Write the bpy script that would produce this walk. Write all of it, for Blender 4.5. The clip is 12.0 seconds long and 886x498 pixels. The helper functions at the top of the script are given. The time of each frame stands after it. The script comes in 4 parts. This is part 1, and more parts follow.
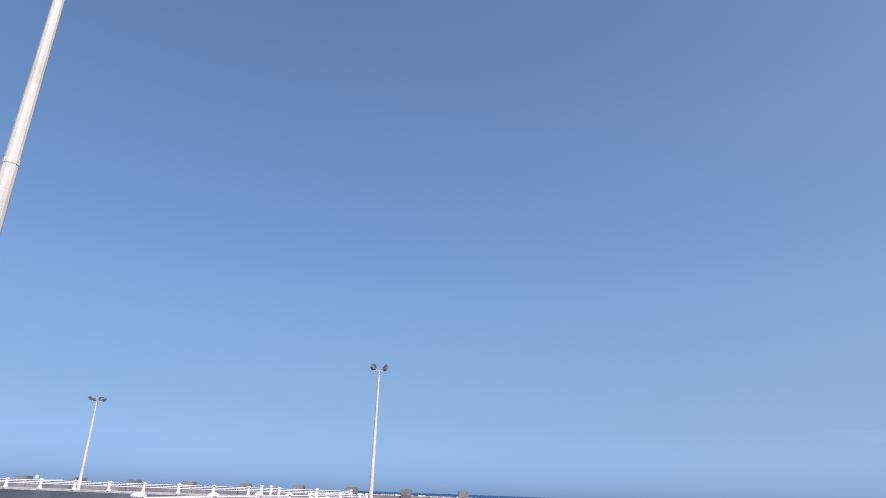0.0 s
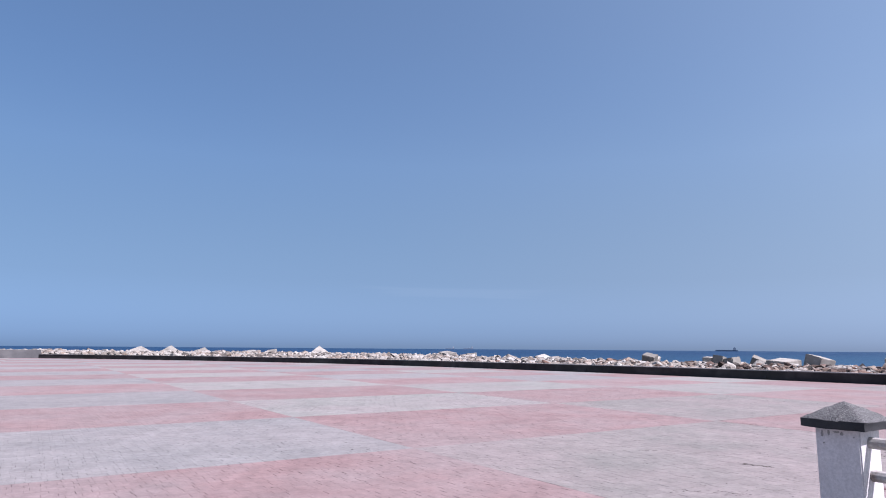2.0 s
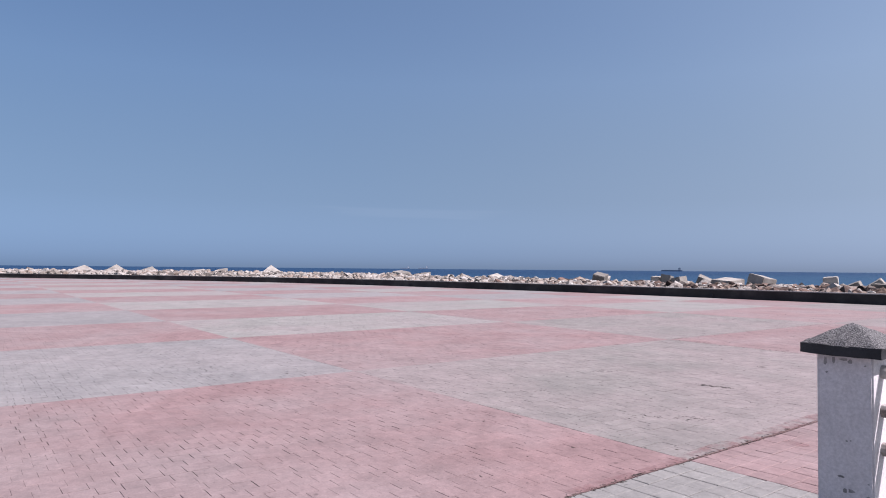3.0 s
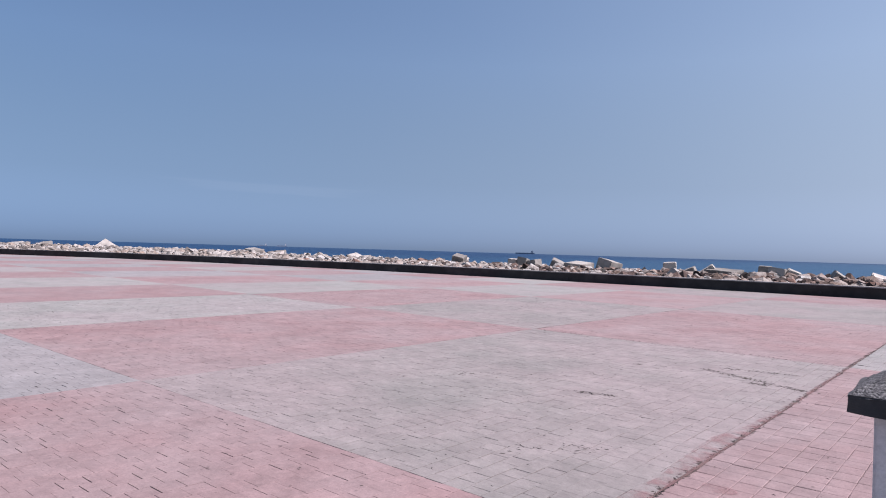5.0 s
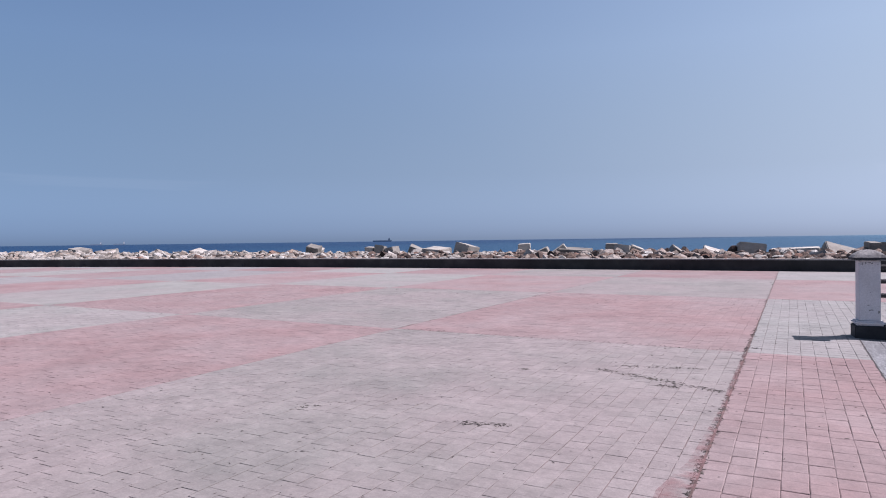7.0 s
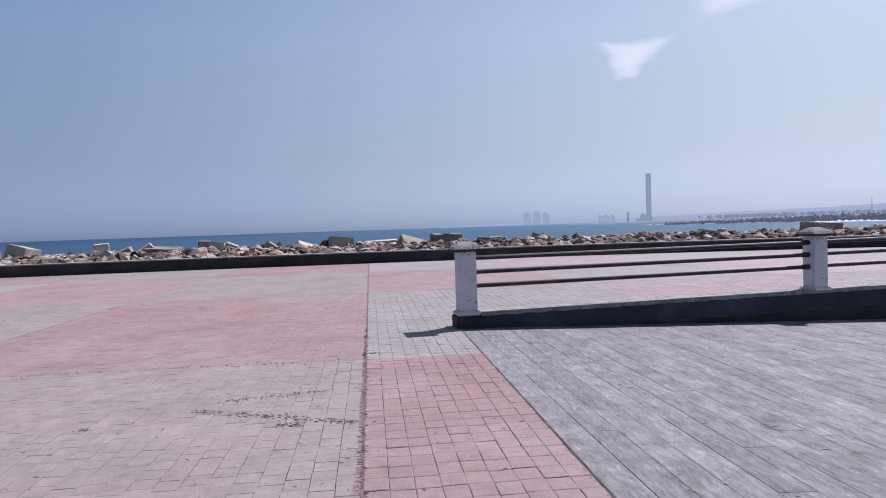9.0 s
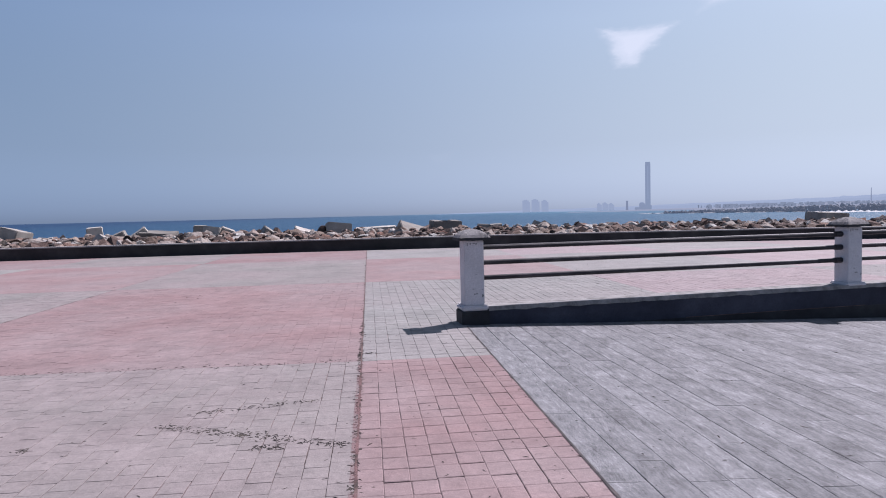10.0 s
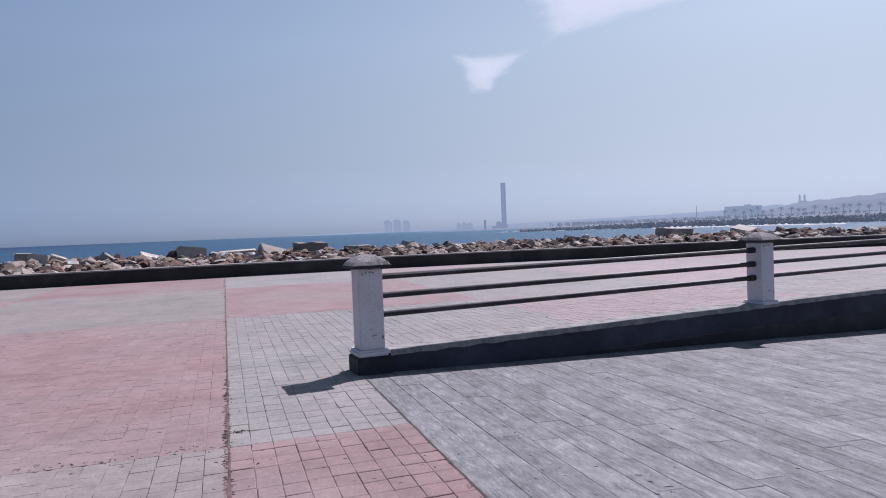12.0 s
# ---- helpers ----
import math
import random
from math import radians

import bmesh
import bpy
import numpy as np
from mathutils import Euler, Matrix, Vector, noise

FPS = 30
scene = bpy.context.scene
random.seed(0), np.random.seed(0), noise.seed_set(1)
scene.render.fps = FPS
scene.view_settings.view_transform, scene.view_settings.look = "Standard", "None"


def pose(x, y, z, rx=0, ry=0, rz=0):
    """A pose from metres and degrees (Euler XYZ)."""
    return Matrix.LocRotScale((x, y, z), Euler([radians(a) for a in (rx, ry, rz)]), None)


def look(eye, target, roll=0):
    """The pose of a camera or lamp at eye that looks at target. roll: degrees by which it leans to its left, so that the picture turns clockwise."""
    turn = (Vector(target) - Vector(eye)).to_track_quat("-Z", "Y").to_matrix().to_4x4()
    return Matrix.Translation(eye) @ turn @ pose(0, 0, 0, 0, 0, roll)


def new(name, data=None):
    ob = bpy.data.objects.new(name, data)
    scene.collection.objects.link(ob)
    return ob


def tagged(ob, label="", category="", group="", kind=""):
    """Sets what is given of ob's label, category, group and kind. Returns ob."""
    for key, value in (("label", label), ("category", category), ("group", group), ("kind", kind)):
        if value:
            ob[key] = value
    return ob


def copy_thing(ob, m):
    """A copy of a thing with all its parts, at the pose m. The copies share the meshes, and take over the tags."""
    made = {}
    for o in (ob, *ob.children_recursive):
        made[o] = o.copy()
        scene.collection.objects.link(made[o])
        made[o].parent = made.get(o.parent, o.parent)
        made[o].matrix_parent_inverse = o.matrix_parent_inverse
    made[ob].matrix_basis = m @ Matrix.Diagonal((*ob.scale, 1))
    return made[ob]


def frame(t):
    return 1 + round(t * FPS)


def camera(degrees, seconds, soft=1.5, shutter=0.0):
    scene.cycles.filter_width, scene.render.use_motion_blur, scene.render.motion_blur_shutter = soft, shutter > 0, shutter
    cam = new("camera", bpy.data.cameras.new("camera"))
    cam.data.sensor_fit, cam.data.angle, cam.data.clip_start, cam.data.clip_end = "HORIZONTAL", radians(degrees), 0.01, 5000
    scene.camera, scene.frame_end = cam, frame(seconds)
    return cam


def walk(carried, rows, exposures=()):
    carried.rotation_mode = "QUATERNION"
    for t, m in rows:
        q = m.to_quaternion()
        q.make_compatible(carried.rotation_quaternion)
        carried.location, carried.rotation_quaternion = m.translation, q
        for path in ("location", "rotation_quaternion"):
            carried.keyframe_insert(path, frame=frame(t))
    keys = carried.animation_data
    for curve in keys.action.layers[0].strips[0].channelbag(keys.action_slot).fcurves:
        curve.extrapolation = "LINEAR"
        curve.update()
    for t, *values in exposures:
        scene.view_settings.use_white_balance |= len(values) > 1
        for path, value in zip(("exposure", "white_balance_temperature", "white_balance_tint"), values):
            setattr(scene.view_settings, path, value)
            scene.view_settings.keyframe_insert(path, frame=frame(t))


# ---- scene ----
# ---- camera and walk ----
LENS = 67.97
PATH = [
    (0.0, pose(1.330, -0.712, 1.566, 110.39, -1.93, 91.67)),
    (0.2, pose(1.240, -0.672, 1.561, 109.89, -1.48, 87.26)),
    (0.4, pose(1.120, -0.615, 1.566, 107.34, -0.92, 82.31)),
    (0.5, pose(1.048, -0.584, 1.566, 105.72, -1.01, 80.47)),
    (0.8, pose(0.907, -0.421, 1.572, 104.45, -1.09, 74.36)),
    (1.0, pose(0.773, -0.389, 1.582, 103.55, -1.98, 70.35)),
    (1.2, pose(0.630, -0.340, 1.590, 101.23, -2.17, 67.51)),
    (1.5, pose(0.378, -0.095, 1.595, 101.53, -2.28, 62.18)),
    (2.0, pose(-0.059, 0.404, 1.550, 98.60, -0.41, 56.40)),
    (2.5, pose(-0.399, 0.758, 1.529, 95.90, -1.01, 55.22)),
    (3.0, pose(-0.796, 1.095, 1.501, 91.70, -0.49, 52.49)),
    (3.2, pose(-0.879, 1.164, 1.494, 91.04, -0.20, 50.26)),
    (4.8, pose(-1.967, 2.416, 1.513, 90.20, -0.89, 41.65)),
    (5.0, pose(-2.127, 2.613, 1.499, 90.15, -1.69, 40.42)),
    (5.5, pose(-2.444, 3.079, 1.496, 88.67, 0.39, 35.30)),
    (6.0, pose(-2.702, 3.492, 1.508, 88.60, 0.60, 36.77)),
    (6.5, pose(-3.028, 3.883, 1.491, 88.53, -0.67, 33.66)),
    (7.0, pose(-3.232, 4.318, 1.490, 89.22, 0.74, 28.02)),
    (7.5, pose(-3.359, 4.611, 1.488, 87.95, 0.36, 15.96)),
    (7.7, pose(-3.439, 4.793, 1.509, 88.63, 0.63, 10.72)),
    (9.3, pose(-3.665, 6.215, 1.485, 88.02, 2.18, -7.55)),
    (9.5, pose(-3.649, 6.357, 1.480, 88.21, 2.36, -7.95)),
    (10.0, pose(-3.645, 6.849, 1.489, 86.93, 1.37, -6.46)),
    (10.5, pose(-3.732, 7.304, 1.501, 88.08, 0.85, -8.42)),
    (11.0, pose(-3.691, 7.824, 1.473, 88.78, 2.55, -8.49)),
    (11.5, pose(-3.708, 8.221, 1.485, 88.12, 1.38, -13.48)),
    (12.0, pose(-3.722, 8.613, 1.505, 88.34, 2.25, -18.43)),
]
cam = camera(LENS, 12.0, soft=1.0)
walk(cam, PATH, [(0.0, 1.05, 6080, 21), (0.5, 0.98, 6080, 24), (1.0, 0.95, 6050, 23), (1.5, 0.86, 6000, 24), (2.0, 0.84, 6000, 24), (2.5, 0.76, 6150, 24), (3.0, 0.69, 6300, 25), (5.5, 0.68, 6200, 25), (7.5, 0.61, 6150, 25), (9.5, 0.49, 6100, 25), (10.5, 0.47, 6080, 25), (12.0, 0.37, 6050, 25)])

# ---- world, sun, exposure ----
SUN_TO = Vector((0.76, 0.50, 1.18)).normalized()
world = bpy.data.worlds.new("world")
scene.world = world
world.use_nodes = True
wt = world.node_tree
sky = wt.nodes.new("ShaderNodeTexSky")
sky.sky_type, sky.sun_disc = 'NISHITA', False
sky.sun_elevation = math.asin(SUN_TO.z)
sky.sun_rotation = math.atan2(SUN_TO.x, SUN_TO.y)
sky.air_density, sky.dust_density, sky.ozone_density, sky.altitude = 1.0, 0.6, 3.0, 0
wt.nodes["Background"].inputs["Strength"].default_value = 0.085
# sea haze: the whole horizon is dulled evenly all round
wgeo = wt.nodes.new("ShaderNodeTexCoord")
wsep = wt.nodes.new("ShaderNodeSeparateXYZ")
wt.links.new(wgeo.outputs["Generated"], wsep.inputs[0])
haze = wt.nodes.new("ShaderNodeValToRGB")
HAZE = ((0.0, (0.525, 0.57, 0.58)), (0.03, (0.51, 0.56, 0.568)), (0.10, (0.555, 0.613, 0.615)), (0.27, (0.785, 0.882, 0.885)), (0.5, (0.86, 0.99, 1.0)), (0.68, (0.80, 0.93, 0.945)), (1.0, (0.58, 0.66, 0.67)))
while len(haze.color_ramp.elements) < len(HAZE):
    haze.color_ramp.elements.new(1.0)
for e_, (p_, c_) in zip(haze.color_ramp.elements, HAZE):
    e_.position, e_.color = p_, (*c_, 1)
wt.links.new(wsep.outputs[2], haze.inputs[0])
wmul = wt.nodes.new("ShaderNodeMix")
wmul.data_type, wmul.blend_type = 'RGBA', 'MULTIPLY'
wmul.inputs[0].default_value = 1.0
bw = wt.nodes.new("ShaderNodeRGBToBW")
wt.links.new(sky.outputs[0], bw.inputs[0])
tint = wt.nodes.new("ShaderNodeMix")
tint.data_type, tint.blend_type = 'RGBA', 'MULTIPLY'
tint.inputs[0].default_value, tint.inputs[7].default_value = 1.0, (0.73, 1.0, 1.42, 1)
wt.links.new(bw.outputs[0], tint.inputs[6])
low = wt.nodes.new("ShaderNodeMapRange")
low.interpolation_type = 'SMOOTHSTEP'
low.inputs[1].default_value, low.inputs[2].default_value, low.inputs[3].default_value, low.inputs[4].default_value = 0.0, 0.40, 0.92, 0.25
wt.links.new(wsep.outputs[2], low.inputs[0])
veil = wt.nodes.new("ShaderNodeMix")
veil.data_type = 'RGBA'
wt.links.new(low.outputs[0], veil.inputs[0])
wt.links.new(sky.outputs[0], veil.inputs[6])
wt.links.new(tint.outputs[2], veil.inputs[7])
wt.links.new(veil.outputs[2], wmul.inputs[6])
wt.links.new(haze.outputs[0], wmul.inputs[7])
# the broad pale glow of hazy air on the sun's side
wdot = wt.nodes.new("ShaderNodeVectorMath")
wdot.operation = 'DOT_PRODUCT'
wt.links.new(wgeo.outputs["Generated"], wdot.inputs[0])
wdot.inputs[1].default_value = SUN_TO
wrange = wt.nodes.new("ShaderNodeMapRange")
wrange.inputs[1].default_value, wrange.inputs[2].default_value = -1.0, 1.0
wt.links.new(wdot.outputs["Value"], wrange.inputs[0])
glow = wt.nodes.new("ShaderNodeValToRGB")
GLOW = ((0.25, (0.70, 0.79, 0.835)), (0.42, (0.86, 0.90, 0.905)), (0.60, (1.10, 1.03, 0.955)), (0.75, (1.41, 1.185, 0.995)), (0.87, (1.65, 1.30, 0.985)), (0.98, (1.95, 1.52, 1.11)))
while len(glow.color_ramp.elements) < len(GLOW):
    glow.color_ramp.elements.new(1.0)
for e_, (p_, c_) in zip(glow.color_ramp.elements, GLOW):
    e_.position, e_.color = p_, (*c_, 1)
wt.links.new(wrange.outputs[0], glow.inputs[0])
wglow = wt.nodes.new("ShaderNodeMix")
wglow.data_type, wglow.blend_type = 'RGBA', 'MULTIPLY'
wglow.inputs[0].default_value = 1.0
wt.links.new(wmul.outputs[2], wglow.inputs[6])
wt.links.new(glow.outputs[0], wglow.inputs[7])
wt.links.new(wglow.outputs[2], wt.nodes["Background"].inputs["Color"])
sun_data = bpy.data.lights.new("sun", 'SUN')
sun_data.energy, sun_data.angle, sun_data.color = 5.0, radians(0.5), (1.0, 0.965, 0.93)
sun = new("sun", sun_data)
sun.matrix_world = look(SUN_TO * 200, (0, 0, 0))

# ---- materials ----
def material(name, rough=0.8, metal=0.0, spec=0.5):
    m = bpy.data.materials.new(name)
    m.use_nodes = True
    b = m.node_tree.nodes["Principled BSDF"]
    b.inputs["Roughness"].default_value, b.inputs["Metallic"].default_value = rough, metal
    b.inputs["Specular IOR Level"].default_value = spec
    return m, m.node_tree, b


def node(nt, kind, **inputs):
    n = nt.nodes.new(kind)
    for k, v in inputs.items():
        n.inputs[k.replace("_", " ")].default_value = v
    return n


def position(nt):
    return nt.nodes.new("ShaderNodeNewGeometry").outputs["Position"]


def noise_tex(nt, scale, detail=4, rough=0.55, coords=None, stretch=None):
    n = node(nt, "ShaderNodeTexNoise", Scale=scale, Detail=detail, Roughness=rough)
    src = coords or position(nt)
    if stretch:
        mp = nt.nodes.new("ShaderNodeMapping")
        mp.inputs["Scale"].default_value = stretch
        nt.links.new(src, mp.inputs["Vector"])
        src = mp.outputs[0]
    nt.links.new(src, n.inputs["Vector"])
    return n.outputs["Fac"]


def ramp(nt, fac, stops):
    r = nt.nodes.new("ShaderNodeValToRGB")
    while len(r.color_ramp.elements) < len(stops):
        r.color_ramp.elements.new(0.5)
    for e, (p, c) in zip(r.color_ramp.elements, stops):
        e.position, e.color = p, (*c, 1) if len(c) == 3 else c
    nt.links.new(fac, r.inputs[0])
    return r.outputs[0]


def mix(nt, fac, a, b, mode='MIX'):
    m = nt.nodes.new("ShaderNodeMix")
    m.data_type, m.blend_type = 'RGBA', mode
    for sock, v in ((m.inputs[0], fac), (m.inputs[6], a), (m.inputs[7], b)):
        if isinstance(v, (int, float)):
            sock.default_value = v
        elif isinstance(v, tuple):
            sock.default_value = (*v, 1)
        else:
            nt.links.new(v, sock)
    return m.outputs[2]


def bump(nt, bsdf, height, strength=0.3, distance=0.01):
    b = node(nt, "ShaderNodeBump", Strength=strength, Distance=distance)
    nt.links.new(height, b.inputs["Height"])
    nt.links.new(b.outputs[0], bsdf.inputs["Normal"])


def grey(v):
    return (v, v, v)


def mottled(name, base, dark, light, scale=0.6, grain=40, rough=0.85, bump_d=0.004, spec=0.3, metal=0.0, jitter=0.0):
    """A surface with large stains, fine grain and some bump."""
    m, nt, b = material(name, rough, metal, spec)
    big = noise_tex(nt, scale, 5, 0.6)
    c = ramp(nt, big, [(0.32, dark), (0.5, base), (0.7, light)])
    fine = noise_tex(nt, grain, 3, 0.7)
    c = mix(nt, 0.35, c, ramp(nt, fine, [(0.3, grey(0.55)), (0.7, grey(1.35))]), 'MULTIPLY')
    if jitter:
        info = nt.nodes.new("ShaderNodeObjectInfo")
        geo = nt.nodes.new("ShaderNodeNewGeometry")
        add = nt.nodes.new("ShaderNodeMath")
        add.operation = 'ADD'
        nt.links.new(info.outputs["Random"], add.inputs[0])
        nt.links.new(geo.outputs["Random Per Island"], add.inputs[1])
        fr = nt.nodes.new("ShaderNodeMath")
        fr.operation = 'FRACT'
        nt.links.new(add.outputs[0], fr.inputs[0])
        c = mix(nt, 1.0, c, ramp(nt, fr.outputs[0], [(0.0, grey(1 - jitter)), (1.0, grey(1 + jitter))]), 'MULTIPLY')
    nt.links.new(c, b.inputs["Base Color"])
    if bump_d:
        bump(nt, b, fine, 0.6, bump_d)
    return m


def paving(name, base, dark, light, tint):
    """Stamped coloured concrete, worn and patchy, with dust, rubbed-out joints and dark specks."""
    m, nt, b = material(name, 0.82, 0, 0.25)
    c = ramp(nt, noise_tex(nt, 0.55, 6, 0.62), [(0.3, dark), (0.5, base), (0.72, light)])
    c = mix(nt, ramp(nt, noise_tex(nt, 0.27, 5, 0.62), [(0.40, grey(0)), (0.60, grey(0.9))]), c, tint)
    c = mix(nt, 0.8, c, ramp(nt, noise_tex(nt, 1.3, 6, 0.66), [(0.30, grey(0.84)), (0.5, grey(1.0)), (0.72, grey(1.13))]), 'MULTIPLY')
    c = mix(nt, 0.7, c, ramp(nt, noise_tex(nt, 4.5, 6, 0.72), [(0.3, grey(0.8)), (0.5, grey(1.0)), (0.7, grey(1.18))]), 'MULTIPLY')
    c = mix(nt, 0.55, c, ramp(nt, noise_tex(nt, 17, 4, 0.7), [(0.3, grey(0.82)), (0.7, grey(1.16))]), 'MULTIPLY')
    # thin grime lying in hollows, and paler scuffed spots
    grime = ramp(nt, noise_tex(nt, 2.6, 8, 0.8), [(0.30, grey(0.70)), (0.41, grey(1.0))])
    c = mix(nt, 0.6, c, grime, 'MULTIPLY')
    scuff = ramp(nt, noise_tex(nt, 8.0, 6, 0.75), [(0.60, grey(1.0)), (0.72, grey(1.22))])
    c = mix(nt, 0.6, c, scuff, 'MULTIPLY')
    grain = noise_tex(nt, 55, 3, 0.75)
    c = mix(nt, 0.28, c, ramp(nt, grain, [(0.3, grey(0.6)), (0.7, grey(1.35))]), 'MULTIPLY')
    speck = ramp(nt, noise_tex(nt, 11, 3, 0.6), [(0.67, grey(1)), (0.73, grey(0.42))])
    c = mix(nt, 0.7, c, speck, 'MULTIPLY')
    info = nt.nodes.new("ShaderNodeObjectInfo")
    geo = nt.nodes.new("ShaderNodeNewGeometry")
    add = nt.nodes.new("ShaderNodeMath")
    add.operation = 'ADD'
    nt.links.new(info.outputs["Random"], add.inputs[0])
    nt.links.new(geo.outputs["Random Per Island"], add.inputs[1])
    fr = nt.nodes.new("ShaderNodeMath")
    fr.operation = 'FRACT'
    nt.links.new(add.outputs[0], fr.inputs[0])
    c = mix(nt, 1.0, c, ramp(nt, fr.outputs[0], [(0.0, grey(0.955)), (1.0, grey(1.045))]), 'MULTIPLY')
    nt.links.new(c, b.inputs["Base Color"])
    bump(nt, b, noise_tex(nt, 11, 7, 0.72), 0.7, 0.012)
    return m


M_PINK = paving("pink_stamped_concrete", (0.227, 0.152, 0.148), (0.196, 0.130, 0.128), (0.250, 0.176, 0.173), (0.224, 0.176, 0.172))
M_FADED = paving("faded_pink_concrete", (0.244, 0.192, 0.193), (0.220, 0.168, 0.169), (0.265, 0.216, 0.215), (0.244, 0.204, 0.203))
M_GREY = paving("grey_stamped_concrete", (0.201, 0.185, 0.174), (0.168, 0.158, 0.148), (0.229, 0.212, 0.198), (0.223, 0.189, 0.183))
M_PALE = paving("pale_stamped_concrete", (0.213, 0.207, 0.196), (0.182, 0.178, 0.170), (0.242, 0.234, 0.223), (0.221, 0.203, 0.196))
M_CREAM = paving("cream_stamped_concrete", (0.228, 0.222, 0.207), (0.199, 0.193, 0.180), (0.257, 0.251, 0.233), (0.232, 0.208, 0.200))
M_BLUE = paving("blue_grey_stamped_concrete", (0.206, 0.198, 0.194), (0.183, 0.175, 0.174), (0.233, 0.229, 0.224), (0.222, 0.206, 0.202))
M_BED = mottled("joint_dirt", (0.138, 0.099, 0.095), (0.075, 0.057, 0.051), (0.217, 0.164, 0.156), 1.5, 60)
M_DARKJOINT = mottled("dark_joint_gap", (0.05, 0.042, 0.042), (0.03, 0.026, 0.026), (0.11, 0.09, 0.085), 5, 80)
M_SEAM = mottled("dusty_joint_filler", (0.099, 0.063, 0.056), (0.040, 0.030, 0.026), (0.178, 0.119, 0.112), 5, 80)
M_GROUND = mottled("worn_concrete_ground", (0.214, 0.202, 0.190), (0.166, 0.160, 0.154), (0.267, 0.255, 0.244), 0.2, 25)
M_PARAPET = mottled("dark_weathered_concrete", (0.035, 0.033, 0.033), (0.022, 0.021, 0.021), (0.065, 0.06, 0.058), 0.8, 30)
M_COPING = mottled("pale_concrete_coping", (0.249, 0.238, 0.226), (0.178, 0.166, 0.160), (0.297, 0.285, 0.273), 1.2, 30)
M_MORTAR = mottled("crumbling_mortar", (0.218, 0.208, 0.201), (0.119, 0.112, 0.109), (0.284, 0.274, 0.264), 6.0, 45, 0.9, 0.01)
M_WALLGREY = mottled("grey_cast_concrete", (0.115, 0.113, 0.118), (0.08, 0.078, 0.082), (0.16, 0.157, 0.158), 0.5, 20)
M_WHITE = mottled("chalky_white_paint", (0.596, 0.566, 0.569), (0.543, 0.514, 0.515), (0.632, 0.605, 0.610), 2.5, 60, 0.7)
M_BLACK = mottled("black_tar_paint", (0.028, 0.028, 0.031), (0.016, 0.016, 0.018), (0.05, 0.05, 0.052), 2.0, 50, 0.75)
M_KERB = mottled("slate_painted_kerb", (0.037, 0.040, 0.058), (0.022, 0.023, 0.035), (0.062, 0.065, 0.087), 1.2, 40, 0.8)
M_OLDRAIL = mottled("worn_pale_rail_paint", (0.357, 0.332, 0.315), (0.136, 0.093, 0.076), (0.442, 0.425, 0.408), 6.0, 60, 0.7)
M_CHIP = mottled("bare_grey_render", (0.26, 0.25, 0.25), (0.14, 0.135, 0.13), (0.36, 0.35, 0.35), 9.0, 90, 0.9)
M_RAIL = mottled("dark_brown_rail_paint", (0.032, 0.028, 0.031), (0.022, 0.019, 0.021), (0.07, 0.06, 0.064), 3.0, 60, 0.48)
M_ZINC = mottled("pale_painted_steel", (0.359, 0.330, 0.283), (0.306, 0.282, 0.240), (0.403, 0.373, 0.320), 0.7, 40, 0.55, 0.0, 0.4, 0.0)
M_LAMP = mottled("dark_lamp_housing", (0.05, 0.052, 0.06), (0.03, 0.03, 0.035), (0.08, 0.08, 0.09), 3, 40, 0.5, 0.0)
M_CUBE = mottled("pale_block_concrete", (0.286, 0.265, 0.238), (0.190, 0.174, 0.155), (0.348, 0.329, 0.296), 0.7, 9, 0.9, 0.02, 0.2, 0.0, 0.42)
M_BASIN = mottled("dark_basin_face", (0.05, 0.056, 0.07), (0.03, 0.034, 0.045), (0.085, 0.09, 0.10), 0.08, 6, 0.35)


def cap_material():
    """Rough cement render with pale worn crumbs over a near-black coat."""
    m, nt, b = material("rough_grey_render", 0.9, 0, 0.2)
    crumbs = noise_tex(nt, 150, 3, 0.7)
    c = ramp(nt, crumbs, [(0.38, (0.03, 0.03, 0.033)), (0.50, (0.10, 0.098, 0.10)), (0.66, (0.27, 0.265, 0.26))])
    nt.links.new(c, b.inputs["Base Color"])
    bump(nt, b, crumbs, 1.0, 0.006)
    return m


M_CAP = cap_material()
M_WORNCAP = mottled("worn_mortar_cap", (0.198, 0.188, 0.185), (0.125, 0.119, 0.115), (0.264, 0.254, 0.247), 7.0, 60, 0.95, 0.012)


